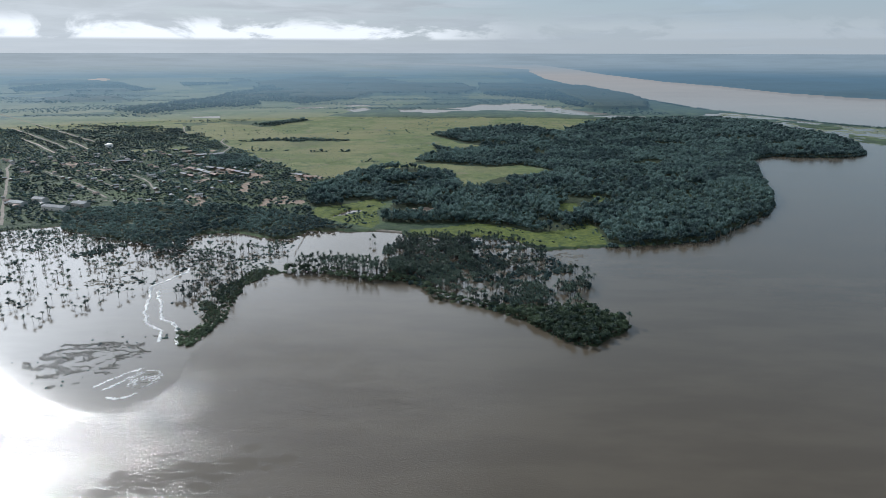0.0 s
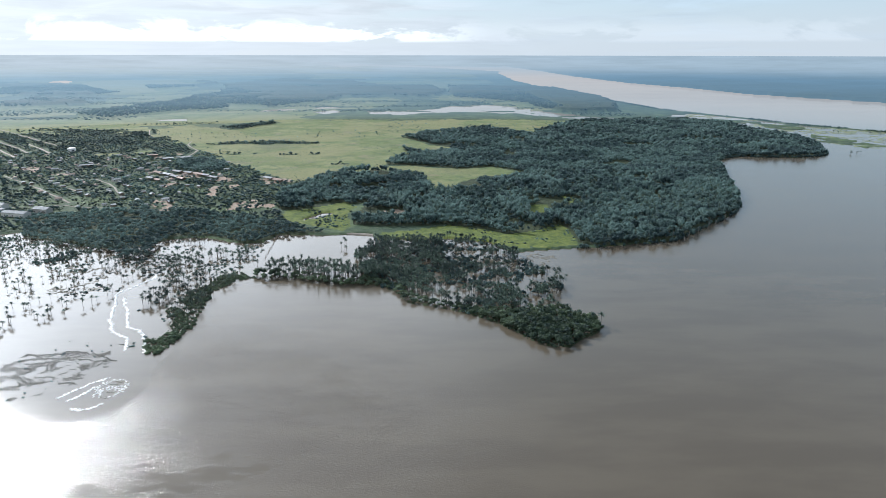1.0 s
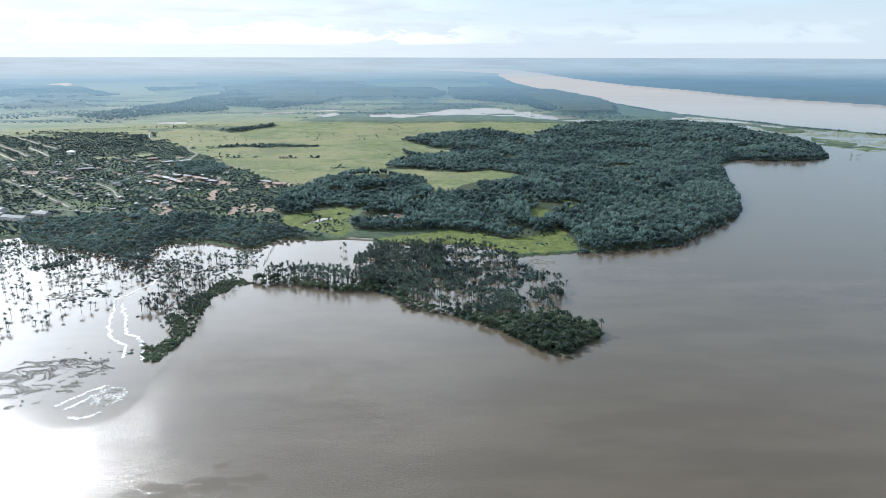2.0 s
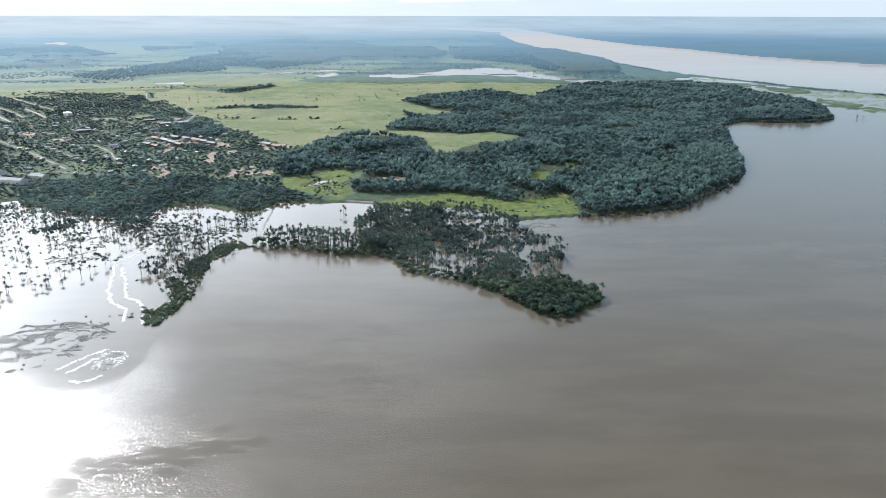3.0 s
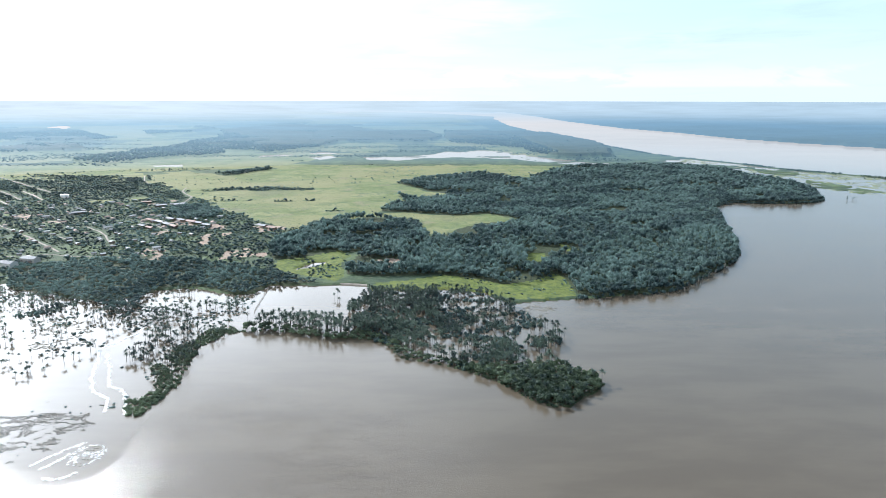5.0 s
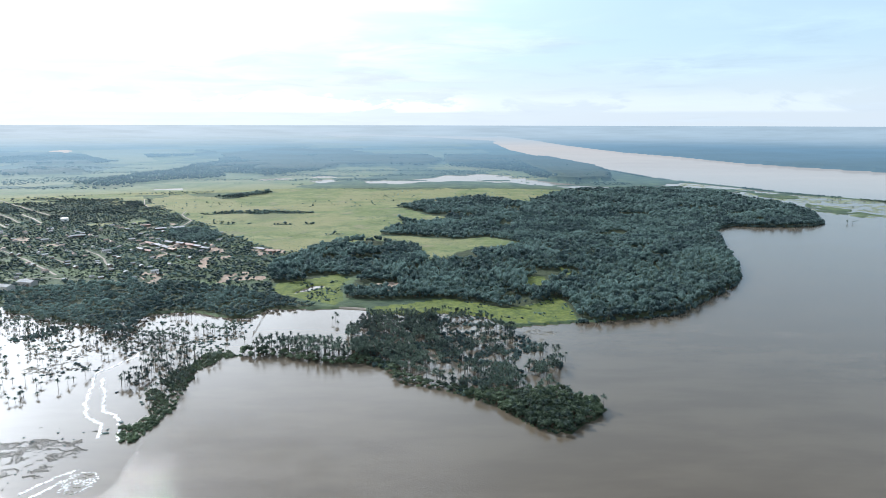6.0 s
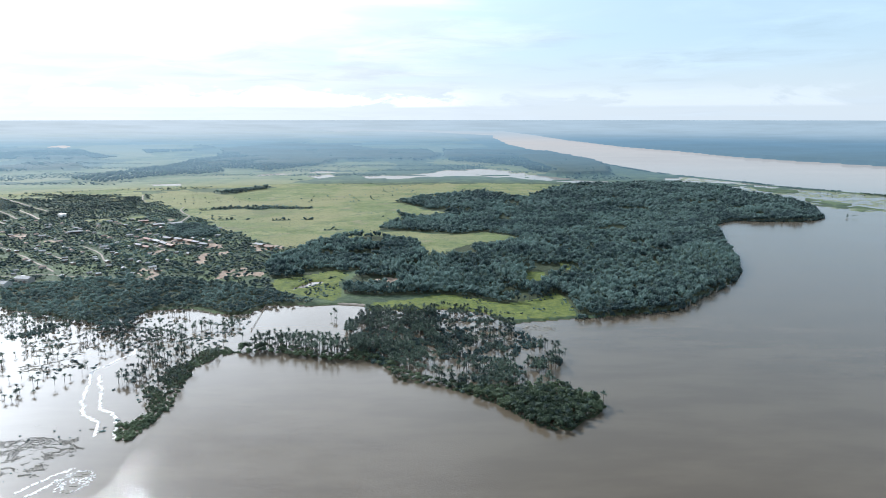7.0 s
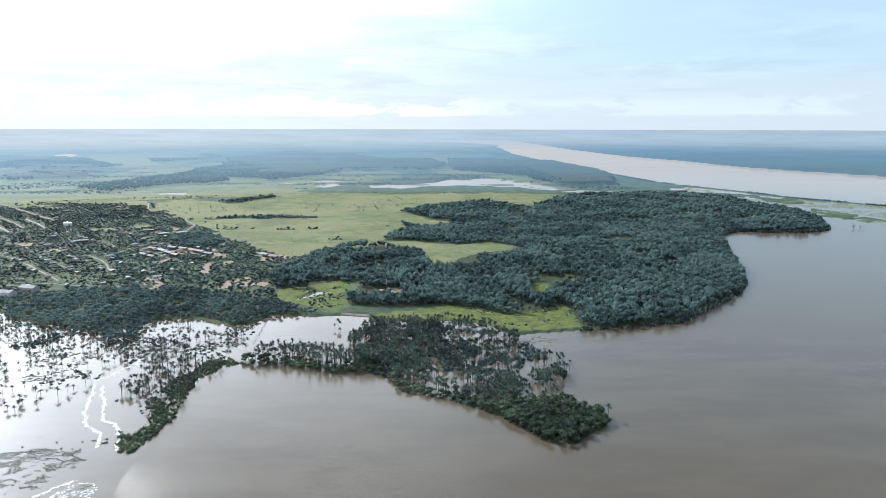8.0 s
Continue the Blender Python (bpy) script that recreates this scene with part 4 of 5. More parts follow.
for px, py, turn, lx, ly in ((-372, 652, -18, 26, 9), (-356, 668, -18, 16, 8), (-420, 672, -20, 18, 8), (-408, 690, -20, 14, 8)):
    ob = house(lx, ly, 4.0, 1.6, PLASTER, TIN, "long waterside hall with a blue grey tin roof", openings=3)
    ob.matrix_basis = pose(px, py, set_down(px, py), 0, 0, turn)


def build_tank(px, py):
    bm = bmesh.new()
    bmesh.ops.create_cone(bm, cap_ends=True, segments=20, radius1=6.0, radius2=6.0, depth=5.0, matrix=Matrix.Translation((0, 0, 2.5)))
    bmesh.ops.create_cone(bm, cap_ends=False, segments=20, radius1=6.2, radius2=0.3, depth=1.6, matrix=Matrix.Translation((0, 0, 5.8)))
    me = bpy.data.meshes.new("storage_tank")
    bm.to_mesh(me)
    bm.free()
    me.materials.append(FOAM)
    ob = tagged(new("storage_tank", me), "squat white storage tank with a shallow cone roof", "tank")
    ob.matrix_basis = pose(px, py, set_down(px, py) - 0.1)


build_tank(-531, 1106)


x, y = scatter(rng, (-400, 1420, -290, 1600), 6.5, lambda x, y: warped(FIELD_CLUMP, x, y, 6, 20))
woods("field_copse", "dark copse standing out in the pasture", TREES_CAPE, x, y, 2.4, 4.4, LEAF, tall=0.8)
x, y = scatter(rng, (-1250, 1180, -420, 1640), 13.0, lambda x, y: dry_land(x, y) & ~inside(FIELD, x, y) & (fbm(x, y, 70, 35) > 0.5) & (near_line(STREETS[1], x, y) > 9) & (near_line(STREETS[2], x, y) > 9) & (np.hypot(x, y) < 1640))
woods("plain_scrub", "hedges and scrub across the western plain", TREES_CAPE, x, y, 1.0, 2.8, LEAF, tall=0.75)
x, y = scatter(rng, (-140, 540, 140, 710), 4.0, lambda x, y: (warped(MEADOW, x, y, 2) & (fbm(x, y, 12, 36) > 0.58)) | (near_line(COVE[:5] + COVE[4:5], x, y) < 9) & dry_land(x, y) & (fbm(x, y, 6, 30) > 0.46) | inside([(-36, 552), (60, 543), (78, 515), (82, 530), (62, 556), (-30, 562)], x, y) & (fbm(x, y, 6, 30) > 0.42) | (inside(POND_GRASS, x, y) & dry_land(x, y) & (fbm(x, y, 14, 37) > 0.56)))
woods("meadow_tufts", "rank grass clumps and ferns dotting the wet meadow", TREES_FAR, *scatter(rng, (-140, 540, 140, 710), 2.4, lambda x, y: (warped(MEADOW, x, y, 2) | inside(POND_GRASS, x, y)) & dry_land(x, y) & (fbm(x, y, 9, 46) > 0.5)), 0.25, 0.6, LEAF_RIM, category="bushes")
woods("meadow_shrubs", "low shrubs and young palms on the wet meadow", SHRUBS, x, y, 0.6, 1.7, LEAF)


# scrub and garden trees through the town
def town_keep(x, y):
    m = masks(x, y)
    n = fbm(x, y, 45, 12)
    ok = dry_land(x, y) & ~m["grass"] & ~m["lush"] & ~m["woods"] & ~m["dirt"] & ((n > 0.4) | (fbm(x, y, 17, 13) > 0.5)) & (fbm(x, y, 9, 19) > 0.32) & (x < -100 + 0.02 * (y - 700))
    for line in STREETS:
        ok &= near_line(line, x, y) > 5.5
    ok |= warped(TREE_BELT, x, y, 6) & dry_land(x, y)
    for px, py in HOUSES:
        ok &= np.hypot(x - px, y - py) > 3.6
    return ok


def garden_keep(x, y):
    """Low growth also fills the gaps that the trees leave."""
    m = masks(x, y)
    ok = dry_land(x, y) & ~m["grass"] & ~m["lush"] & ~m["woods"] & ~m["dirt"] & (x < -100 + 0.02 * (y - 700))
    for line in STREETS:
        ok &= near_line(line, x, y) > 3.5
    for px, py in HOUSES:
        ok &= np.hypot(x - px, y - py) > 4.0
    return ok


x, y = scatter(rng, (-900, 600, -60, 1420), 5.6, lambda x, y: (x > -0.74 * y) & town_keep(x, y))
x2, y2 = scatter(rng, (-900, 600, -60, 1420), 4.6, lambda x, y: (x > -0.74 * y) & garden_keep(x, y) & (fbm(x, y, 11, 14) > 0.36))
woods("town_scrub", "low scrub and hedges filling the town's yards", TREES_FAR, x2, y2, 0.8, 2.1, LEAF_RIM, category="bushes", tall=0.8)
woods("town_trees", "garden trees and scrub between the town's houses", TREES_CAPE, x, y, 1.0, 2.9, LEAF, tall=0.75)
x, y = scatter(rng, (-345, 900, -245, 1030), 5.0, lambda x, y: warped(PALM_BLOCK, x, y, 4))
woods("palm_plantation", "dark block of planted trees beside the brickworks", TREES_LOW, x, y, 2.2, 3.4, LEAF, tall=0.8)
x, y = scatter(rng, (-520, 830, 380, 1640), 26.0, lambda x, y: warped(FIELD, x, y) & (fbm(x, y, 120, 17) > 0.5))
woods("pasture_shrubs", "scattered small trees and shrubs on the pasture", SHRUBS, x, y, 0.8, 2.2, LEAF)

x, y = scatter(rng, (-520, 780, 380, 1640), 6.0, lambda x, y: (warped(FIELD, x, y) | warped(STRIP, x, y, 3)) & (fbm(x, y, 60, 18) + 0.25 * (fbm(x, y, 13, 20) - 0.5) > 0.46 + 0.00022 * (y - 800)))
woods("pasture_tufts", "tufts of rank grass and seedlings dotting the pasture", TREES_FAR, x, y, 0.3, 0.9, LEAF_RIM, category="bushes")

x, y = scatter(rng, (-520, 830, -80, 1500), 5.2, lambda x, y: inside(FIELD, x, y) & rank_growth(x, y) & (fbm(x, y, 20, 45) > 0.42))
woods("fringe_scrub", "belts of scrub growing into the pasture", SHRUBS, x, y, 0.8, 2.6, LEAF)

# ---- peninsula: dense palms in the water, leafy trees on its rim and tip ----
def grove_keep(x, y):
    core = inside(PENINSULA, x, y) & (near_line(ARC, x, y) > 6)
    open_part = (x > 22) | (y < 432)
    thick = fbm(x, y, 8, 14)
    return core & np.where(open_part, thick > 0.56, thick > 0.42) & ~((x > 30) & (y < 392))


x, y = scatter(rng, (-60, 390, 115, 570), 2.6, grove_keep)
pts = np.stack([x, y, np.full(len(x), -1.5)], -1)
v, t, s, c = spread(PALMS, pts, rng.uniform(0.7, 1.05, len(x)), rng, rng.uniform(4.8, 7.6, len(x)))
tagged(new("palm_grove", tri_mesh("palm_grove", v, t, [PALM, BARK], s, {"tint": c})), "dense grove of tall palms standing in flood water", "palm trees", kind="stuff")
x, y = scatter(rng, (-60, 390, 115, 570), 3.6, lambda x, y: inside(PENINSULA, x, y) & (fbm(x, y, 14, 15) > np.where((x > 30) | (y < 425), 0.58, 0.47)))
pts = np.stack([x, y, np.full(len(x), 0.1)], -1)
size = rng.uniform(0.9, 2.2, len(x))
v, t, s, c = spread(BUSHES, pts, size, rng, size * 1.6)
tagged(new("grove_undergrowth", tri_mesh("grove_undergrowth", v, t, [LEAF], s, {"tint": c})), "low bushes between the flooded palms", "bushes", kind="stuff")


def split_meshes(name, proto, leaf):
    """A plant's wood and leaves as two meshes."""
    v, t, s, c = proto
    out = []
    for slot, mat in ((1, BARK), (0, leaf)):
        tt = t[s == slot]
        used, inv = np.unique(tt, return_inverse=True)
        out.append(tri_mesh(name, v[used], inv.reshape(-1, 3), [mat], None, {"tint": c[used]}))
    return out


def plant_things(name, label, category, group, protos, leaf, places):
    """Each plant a thing of its own: trunk and crown under an Empty at its foot."""
    kinds = []
    for px, py, pz, width, tall in places:
        k = pick.randrange(len(protos))
        m = Matrix.LocRotScale((px, py, pz), Euler((0, 0, pick.uniform(0, 6.28))), (width, width, tall))
        ready = [r for i, r in kinds if i == k]
        if ready:
            copy_thing(ready[0], m @ Matrix.Diagonal((*[1 / c for c in ready[0].scale], 1)))
            continue
        root = tagged(new(name), label, category, group)
        wood, leaves = split_meshes(name, protos[k], leaf)
        part("trunk", wood, root)
        part("crown", leaves, root)
        root.matrix_basis = m
        kinds.append((k, root))


def rim_keep(x, y):
    d = near_line(ARC, x, y)
    tip = (x > 28) & (y < 395)
    ok = inside(PENINSULA + ARC[5::-1], x, y) | (near_line(ARC[:7], x, y) < 7) & (y > 440)
    return ok & (np.where(tip, d < 60, d < 9)) & (d > 0.4)


x, y = scatter(rng, (-112, 335, 110, 500), 3.5, rim_keep)
near = (x > 36) & (y < 385)
places = [(a, b, 0.0, w, h) for a, b, w, h in zip(x[near], y[near], rng.uniform(1.4, 2.4, near.sum()), rng.uniform(1.2, 2.2, near.sum()))]
plant_things("broadleaf_tree", "leafy green broadleaf tree at the peninsula's tip", "tree", "trees of the peninsula's tip", TREES_FINE, LEAF_RIM, places)
woods("rim_thicket", "leafy green thicket along the peninsula's edge", TREES_FINE, x[~near], y[~near], 1.1, 2.0, LEAF_RIM, base=0.0, tall=0.75)

x, y = scatter(rng, (30, 335, 108, 400), 2.5, lambda x, y: rim_keep(x, y))
pts = np.stack([x, y, np.full(len(x), 0.2)], -1)
size = rng.uniform(0.7, 1.5, len(x))
v, t, s, c = spread(BUSHES, pts, size, rng, size * 1.3)
tagged(new("tip_undergrowth", tri_mesh("tip_undergrowth", v, t, [LEAF_RIM], s, {"tint": c})), "dense green undergrowth at the peninsula's tip", "bushes", kind="stuff")

# the narrow bar west of the peninsula: palms and bushes
x, y = scatter(rng, (-112, 440, -20, 500), 3.0, lambda x, y: (near_line(ARC[:7], x, y) < 24) & (y > 448) & inside([(-108, 464)] + ARC[1:8] + [(-14, 470), (-40, 478), (-70, 486), (-98, 482)], x, y))
pts = np.stack([x, y, np.full(len(x), -1.0)], -1)
v, t, s, c = spread(PALMS, pts, rng.uniform(0.8, 1.2, len(x)), rng, rng.uniform(5.0, 9.5, len(x)))
tagged(new("bar_palms", tri_mesh("bar_palms", v, t, [PALM, BARK], s, {"tint": c})), "row of palms along the narrow river bar", "palm trees", kind="stuff")

# ---- the flooded palms ----
FOAM_LINES = [
    [(-180, 472), (-178, 462), (-184, 453), (-186, 442), (-191, 434), (-191, 428), (-184, 411), (-180, 396), (-176, 384), (-171, 373), (-166, 366), (-160, 361), (-156, 358), (-153, 349), (-152, 342)],
    [(-184, 424), (-179, 410), (-172, 399), (-168, 386), (-162, 374), (-155, 369), (-150, 363), (-146, 355), (-144, 346), (-140, 338)],
    [(-161, 290), (-157, 297), (-153, 304), (-147, 310)],
    [(-155, 288), (-151, 295), (-149, 300)],
    [(-150, 280), (-144, 279), (-138, 284)],
]
FLOOD_PALMS = [(-700, 380), (-300, 345), (-228, 368), (-210, 390), (-194, 420), (-186, 455), (-172, 505), (-190, 520), (-240, 540), (-290, 560), (-340, 580), (-400, 570), (-700, 520)]
MAT_FIELD = [(-215, 317), (-200, 336), (-180, 350), (-162, 354), (-153, 339), (-151, 324), (-157, 314), (-160, 305), (-168, 296), (-185, 285)]


SPARSE = [(-291, 511), (-258, 493), (-224, 486), (-196, 490), (-187, 458), (-195, 437), (-186, 407), (-178, 388), (-191, 380), (-207, 374), (-260, 370), (-420, 400), (-420, 500)]


def flood_keep(x, y):
    clump = fbm(x, y, 17, 61) + np.clip((y - 440) / 120, 0, 1) * 0.1
    lone = fbm(x, y, 5, 62)
    ok = np.where(inside(SPARSE, x, y), (lone > 0.56) & (clump > 0.38), (clump > 0.55) | (lone > 0.6))
    return inside(FLOOD_PALMS, x, y) & ok & (x > -420) & (near_line(FOAM_LINES[0], x, y) > 4)


x, y = scatter(rng, (-430, 340, -160, 590), 4.6, flood_keep)
order = np.argsort(y - 0.2 * x)
x, y = x[order], y[order]
n_things = 280
places = [(a, b, -1.5, pick.uniform(0.65, 1.0), pick.uniform(3.6, 6.4)) for a, b in zip(x[:n_things], y[:n_things])]
plant_things("palm_tree", "tall slim palm standing in flood water", "palm tree", "palms of the flooded plain", PALMS, PALM, places)
if len(x) > n_things:
    x2, y2 = x[n_things:], y[n_things:]
    pts = np.stack([x2, y2, np.full(len(x2), -1.5)], -1)
    v, t, s, c = spread(PALMS, pts, rng.uniform(0.65, 1.0, len(x2)), rng, rng.uniform(3.6, 6.2, len(x2)))
    tagged(new("shore_palms", tri_mesh("shore_palms", v, t, [PALM, BARK], s, {"tint": c})), "palms standing in shallow flood water by the shore", "palm trees", kind="stuff")
DENSE = [(-176, 410), (-168, 421), (-171, 442), (-173, 464), (-188, 523), (-165, 515), (-148, 482), (-138, 462), (-141, 440), (-144, 424), (-151, 418), (-158, 407), (-164, 404)]
x, y = scatter(rng, (-195, 400, -110, 570), 4.3, lambda x, y: (inside(DENSE, x, y) & (fbm(x, y, 9, 63) > 0.44)) | (inside([(-218, 505), (-150, 505), (-118, 480), (-118, 545), (-200, 570)], x, y) & (fbm(x, y, 20, 64) > 0.62)))
pts = np.stack([x, y, np.full(len(x), -1.5)], -1)
v, t, s, c = spread(PALMS, pts, rng.uniform(0.75, 1.15, len(x)), rng, rng.uniform(4.2, 7.0, len(x)))
tagged(new("spit_palms", tri_mesh("spit_palms", v, t, [PALM, BARK], s, {"tint": c})), "clustered palms on the flooded spit", "palm trees", kind="stuff")


TIP_CLUMP = [(-143, 342), (-145, 354), (-140, 357), (-138, 363), (-135, 367), (-130, 372), (-129, 359), (-130, 347), (-131, 336), (-137, 336)]
SPIT_BELT = [(-110, 462), (-121, 456), (-127, 442), (-130, 425), (-129, 408), (-128, 391), (-126, 371), (-135, 367), (-141, 378), (-148, 395), (-152, 410), (-148, 420), (-145, 432), (-140, 445), (-138, 466), (-124, 474)]


def spit_keep(x, y):
    clump = warped(TIP_CLUMP, x, y, 1.5, 8) & (fbm(x, y, 5, 74) > 0.34)
    belt = warped(SPIT_BELT, x, y, 2.5, 9)
    shore = near_line(SPIT[1:], x, y)
    return clump | belt & (fbm(x, y, 7, 76) > np.where(shore < 7, 0.34, np.where(y < 395, 0.54, 0.42)))


x, y = scatter(rng, (-170, 330, -108, 480), 1.9, spit_keep)
tip = y < 372
for name, label, ok, lo, hi, leaf in (("spit_bushes", "dark rounded bushes crowding the end of the flooded spit", tip, 0.6, 1.6, LEAF_RIM), ("spit_thicket", "olive green thicket along the flooded spit", ~tip, 0.5, 1.35, LEAF_RIM)):
    size = rng.uniform(lo, hi, ok.sum())
    pts = np.stack([x[ok], y[ok], 0.1 + size * 0.2], -1)
    v, t, s, c = spread(BUSHES, pts, size, rng, size * 1.2)
    tagged(new(name, tri_mesh(name, v, t, [leaf], s, {"tint": c})), label, "bushes", kind="stuff")
x, y = scatter(rng, (-165, 375, -112, 475), 4.4, lambda x, y: inside(SPIT_BELT, x, y) & (fbm(x, y, 11, 80) > np.where(y > 425, 0.45, 0.6)))
pts = np.stack([x, y, np.full(len(x), -1.0)], -1)
v, t, s, c = spread(PALMS, pts, rng.uniform(0.6, 0.95, len(x)), rng, rng.uniform(3.6, 6.6, len(x)))
tagged(new("belt_palms", tri_mesh("belt_palms", v, t, [PALM, BARK], s, {"tint": c})), "young palms rising from the spit's thicket", "palm trees", kind="stuff")

# bushes and drifting grass on the flood
def low_keep(x, y):
    a = inside(FLOOD_PALMS, x, y) & (fbm(x, y, 20, 71) + np.where(inside(SPARSE, x, y), -0.1, 0.05) > 0.6)
    b = inside([(-200, 505), (-120, 470), (-118, 550), (-200, 568)], x, y) & (fbm(x, y, 12, 72) > 0.6)
    c = inside([(-150, 345), (-136, 360), (-140, 420), (-165, 430), (-168, 400)], x, y) & (fbm(x, y, 8, 73) > 0.64)
    return a | b | c


x, y = scatter(rng, (-430, 340, -110, 590), 3.6, low_keep)
pts = np.stack([x, y, np.full(len(x), 0.05)], -1)
size = rng.uniform(0.5, 1.6, len(x))
v, t, s, c = spread(BUSHES, pts, size, rng, size * 0.7)
tagged(new("flooded_bushes", tri_mesh("flooded_bushes", v, t, [LEAF], s, {"tint": c})), "low bushes half drowned in the flood", "bushes", kind="stuff")


def raft_proto(k):
    """A thin uneven raft of drifting grass or foam, one unit across, with a lifted middle."""
    r = np.random.default_rng(k)
    n = 10
    rim = [(math.cos(6.2832 * i / n) * q, math.sin(6.2832 * i / n) * q, 0.0) for i, q in enumerate(r.uniform(0.55, 1.2, n))]
    mid = [(x * 0.6, y * 0.6, 0.1 * h) for (x, y, _), h in zip(rim, r.uniform(0.5, 1.5, n))]
    v = [(x, y, -0.05) for x, y, _ in rim] + mid + [(0, 0, 0.1)]
    t = []
    for i in range(n):
        j = (i + 1) % n
        t += [(i, j, n + j), (i, n + j, n + i), (n + i, n + j, 2 * n)]
    return np.array(v), np.array(t), np.zeros(len(t), int), np.full(len(v), 0.5)


RAFTS = [raft_proto(k) for k in range(8)]


def drift(name, label, category, mat, x, y, lo, hi, stretch, angle):
    V, T, n = [], [], 0
    ca, sa = math.cos(angle), math.sin(angle)
    for a, b in zip(x, y):
        v, t, _, _ = RAFTS[pick.randrange(len(RAFTS))]
        sc = pick.uniform(lo, hi)
        u, w = v[:, 0] * sc * stretch, v[:, 1] * sc
        V.append(np.stack([a + u * ca - w * sa, b + u * sa + w * ca, v[:, 2] * 1.5 + 0.02], -1))
        T.append(t + n)
        n += len(v)
    ob = new(name, tri_mesh(name, np.concatenate(V), np.concatenate(T), [mat]))
    tagged(ob, label, category, kind="stuff")


x, y = scatter(rng, (-225, 280, -140, 360), 0.7, lambda x, y: warped(MAT_FIELD, x, y, 9, 12) & ((fbm(x, y * 1.8, 9, 81) > 0.6) | (fbm(x, y * 1.6, 24, 84) > 0.5) & (fbm(x, y * 1.8, 4, 85) > 0.57)))
drift("floating_grass", "drifting mats of dark floating grass on the water", "grass mats", MAT_GRASS, x, y, 0.04, 0.14, 3.0, 0.35)
x, y = scatter(rng, (-270, 430, -190, 500), 2.2, lambda x, y: inside([(-262, 490), (-223, 490), (-200, 440), (-235, 432)], x, y) & (fbm(x, y, 8, 82) > 0.52))
drift("drowned_grass", "thin drowned grass showing through the flood", "grass mats", MAT_GRASS, x, y, 0.3, 1.0, 2.2, 0.4)
x, y = scatter(rng, (-10, 450, 110, 535), 3.2, lambda x, y: inside([(75, 500), (100, 520), (110, 505), (92, 480), (60, 470), (40, 490), (60, 530)], x, y) & (fbm(x, y, 9, 83) > 0.4))
drift("cove_driftwood", "drifting logs and dead grass in the quiet cove", "driftwood", MAT_GRASS, x, y, 0.3, 1.2, 2.2, 0.2)

for line in FOAM_LINES:
    xs, ys = [], []
    for (x0, y0), (x1, y1) in zip(line, line[1:]):
        n = max(2, int(math.hypot(x1 - x0, y1 - y0) / 0.5))
        for i in range(n):
            f = i / n
            a, b = x0 + (x1 - x0) * f, y0 + (y1 - y0) * f
            wob = 3.0 * (float(fbm(np.array(a), np.array(b), 7, 91)) - 0.5)
            xs.append(a + wob + pick.uniform(-0.5, 0.5)), ys.append(b + pick.uniform(-0.8, 0.8))
    drift("foam_line", "ragged line of white foam on the current's edge", "foam", FOAM, xs, ys, 0.35, 0.9, 1.3, 0.8)

ISLET = [(-146, 291), (-149, 299), (-147, 305), (-144, 308), (-138, 308), (-134, 303), (-134, 296), (-136, 291), (-140, 289)]
x, y = scatter(rng, (-152, 286, -130, 310), 1.0, lambda x, y: inside(ISLET, x, y) & ((fbm(x, y, 5, 95) > 0.55) | (near_line(ISLET + ISLET[:1], x, y) < 1.6) & (fbm(x, y, 4, 99) > 0.42)))
drift("foam_raft", "patchy raft of white foam over drowned grass", "foam", FOAM, x, y, 0.22, 0.6, 1.4, 0.3)
x, y = scatter(rng, (-152, 286, -130, 310), 1.6, lambda x, y: inside(ISLET, x, y) & (fbm(x, y, 5, 95) < 0.4))
drift("islet_grass", "dark grass tufts on the drowned islet", "grass mats", MAT_GRASS, x, y, 0.4, 1.0, 1.4, 0.3)
x, y = scatter(rng, (-220, 285, -145, 360), 7.0, lambda x, y: inside(MAT_FIELD, x, y) & (fbm(x, y, 16, 96) > 0.55))
pts = np.stack([x, y, np.full(len(x), 0.1)], -1)
size = rng.uniform(0.25, 0.7, len(x))
v, t, s, c = spread(BUSHES, pts, size, rng, size)
tagged(new("drifting_bushes", tri_mesh("drifting_bushes", v, t, [LEAF], s, {"tint": c})), "small dark bushes among the floating grass", "bushes", kind="stuff")

# palms among the trees of the tip, and the lone cluster in the lagoon
x, y = scatter(rng, (36, 336, 108, 392), 7.5, lambda x, y: inside(PENINSULA, x, y) & (near_line(ARC, x, y) > 2))
places = [(a, b, -0.3, pick.uniform(0.8, 1.1), pick.uniform(4.6, 6.6)) for a, b in zip(x, y)]
places += [(-57, 540, -1.5, 1.0, 7.5), (-55, 538, -1.5, 0.9, 6.5), (-59, 538, -1.5, 0.8, 5.0), (-54, 528, -1.5, 0.8, 4.5), (-112, 478, -1.5, 0.9, 8.0)]
plant_things("palm_tree", "tall palm rising over the peninsula's leafy trees", "palm tree", "palms of the peninsula", PALMS, PALM, places)

# marsh plants between the cape and the levee
def marsh_keep(x, y):
    d = near_line(RIVER_NEAR[3:], x, y)
    zone = inside([(690, 1290), (650, 1560), (640, 1660), (720, 1800), (940, 1340), (960, 1240), (800, 1080), (715, 1130)], x, y)
    return zone & (fbm(x, y, 34, 87) > 0.5) & (fbm(x, y, 9, 88) > 0.45)


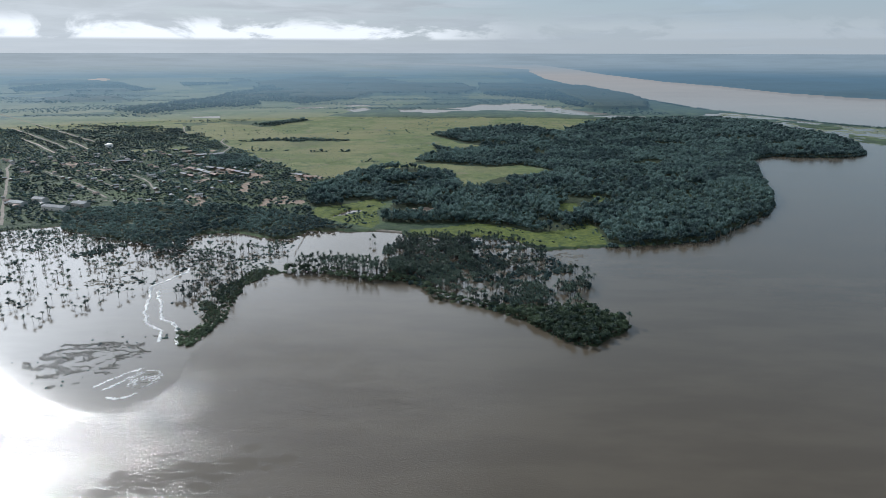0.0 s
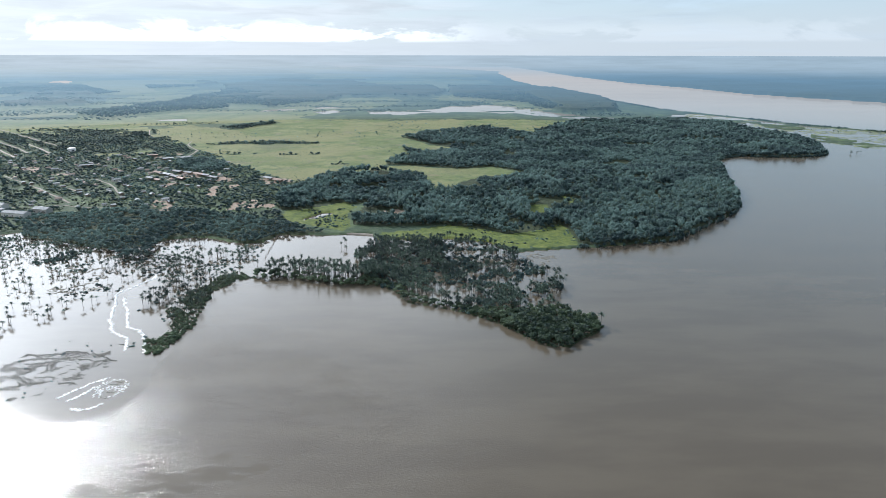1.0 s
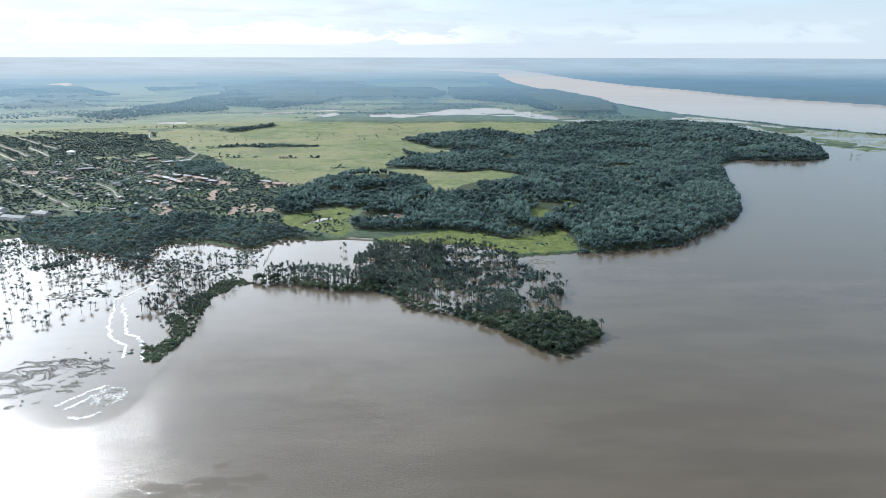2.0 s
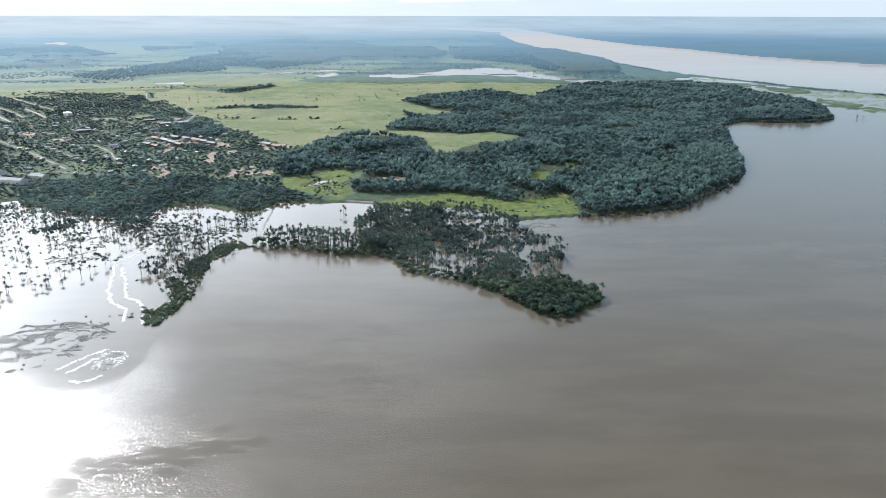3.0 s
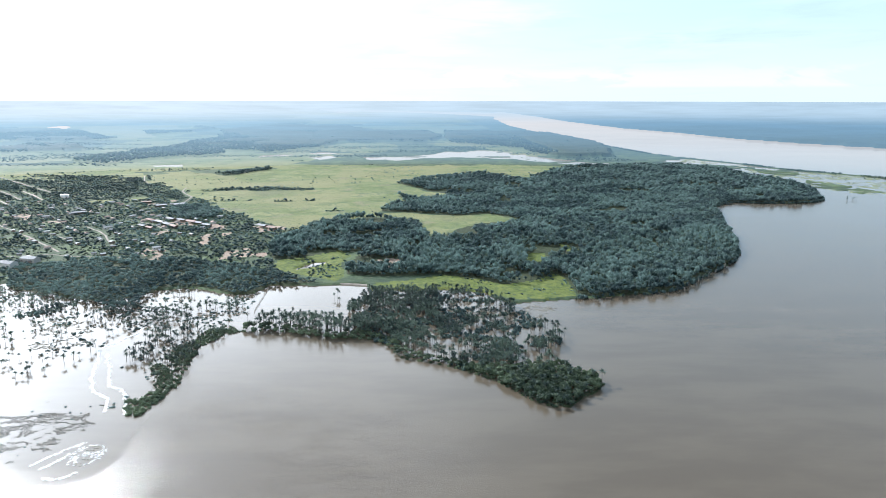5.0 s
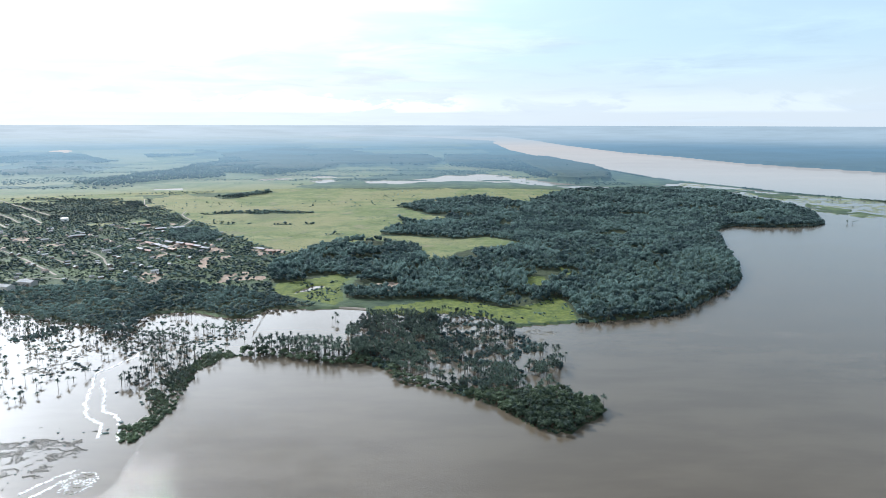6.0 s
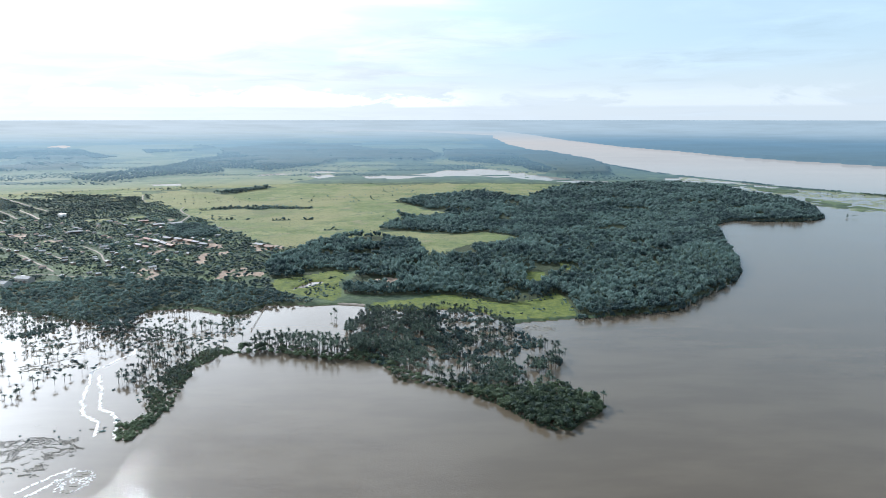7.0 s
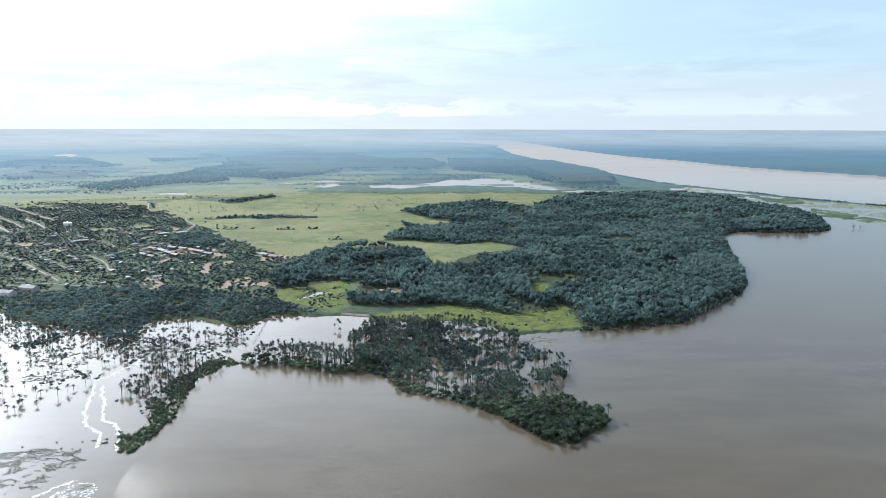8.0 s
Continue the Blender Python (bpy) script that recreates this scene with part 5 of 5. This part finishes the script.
x, y = scatter(rng, (630, 1070, 970, 1810), 7.0, marsh_keep)
drift("marsh_grass", "beds of pale green marsh grass standing in the shallows", "marsh plants", MARSH, x, y, 1.6, 4.6, 2.2, -0.9)
x, y = scatter(rng, (630, 1070, 970, 1810), 13.0, marsh_keep)
woods("marsh_shrubs", "small dark shrubs on the marsh", SHRUBS, x, y, 0.5, 1.3, LEAF, base=0.0)

# dense thickets standing in the flood below the town
x, y = scatter(rng, (-430, 450, -190, 590), 3.0, lambda x, y: inside(FLOOD_PALMS, x, y) & (y > 480) & (fbm(x, y, 24, 75) + 0.0006 * (y - 500) > 0.7))
pts = np.stack([x, y, np.full(len(x), 0.2)], -1)
size = rng.uniform(0.5, 1.5, len(x))
v, t, s, c = spread(BUSHES, pts, size, rng, size * 1.3)
tagged(new("flood_thickets", tri_mesh("flood_thickets", v, t, [LEAF], s, {"tint": c})), "dark thickets of drowned bushes below the town", "bushes", kind="stuff")


def build_bank(line, width, height, label):
    """A low earth bank with sloping sides along a line."""
    v, q = [], []
    for k, (px, py) in enumerate(line):
        x0, y0 = line[max(k - 1, 0)]
        x1, y1 = line[min(k + 1, len(line) - 1)]
        d = Vector((x1 - x0, y1 - y0)).normalized()
        for off, z in ((-width, -0.6), (-width * 0.35, height), (width * 0.35, height), (width, -0.6)):
            v.append((px - d.y * off, py + d.x * off, z))
        if k:
            b = 4 * k
            q += [(b - 4 + i, b + i, b + i + 1, b - 3 + i) for i in range(3)]
    tagged(new("earth_bank", tri_mesh("earth_bank", v, q, [TRACK])), label, "bank", kind="structure")


build_bank([(-66, 581), (-58, 580), (-50, 578), (-42, 576), (-33, 573)], 2.2, 1.0, "low bare earth bank closing the lagoon")


def build_fence(a, b, count):
    root = tagged(new("drowned_fence"), "line of old wooden fence posts standing in the lagoon", "fence")
    for i in range(count):
        f = i / (count - 1)
        post = box_mesh("post", (0.22, 0.22, 3.0), (a[0] + (b[0] - a[0]) * f + pick.uniform(-0.3, 0.3), a[1] + (b[1] - a[1]) * f, pick.uniform(-0.3, 0.2)), WOOD, 0.03)
        part("post", post, root)


build_fence((-116, 574), (-113, 505), 22)


def build_snag(px, py, height, lean):
    """A dead pale trunk with two broken limbs, standing at the water's edge."""
    sh = Shape()
    trunk_shape(sh, height, 0.28, 0.1, 6, lean, 3, 0, -1.5)
    for k in (0.55, 0.75):
        a = pick.uniform(0, 6.28)
        p = np.array((lean[0] * k * k, lean[1] * k * k, height * k))
        q = p + np.array((math.cos(a) * 1.6, math.sin(a) * 1.6, 1.5))
        sh.add([p + (0.09, 0, 0), p + (-0.05, 0.08, 0), p + (-0.05, -0.08, 0), q], [(0, 1, 3), (1, 2, 3), (2, 0, 3)], 0, 0.5)
    v, t, _, _ = sh.done()
    ob = new("dead_tree", tri_mesh("dead_tree", v, t, [SNAG]))
    ob.location = (px, py, 0.0)
    tagged(ob, "bare bleached dead trunk at the water's edge", "dead tree", "snags along the forest shore")


for px, py in ((246, 576), (252, 580), (262, 590), (274, 603), (222, 546), (232, 560), (290, 622), (312, 648), (92, 389), (97, 380), (337, 690), (342, 702)):
    build_snag(px - pick.uniform(0, 2), py + pick.uniform(0, 2.5), pick.uniform(3.0, 5.0), (pick.uniform(-1.5, 2), pick.uniform(-1.5, 0.5)))

places = [(668 + 4 * k + pick.uniform(-2, 2), 1046 + pick.uniform(-6, 6), -1.0, pick.uniform(0.7, 1.0), pick.uniform(3.5, 5)) for k in range(6)]
plant_things("palm_tree", "small palm of a drowned islet off the cape", "palm tree", "palms off the cape", PALMS, PALM, places)
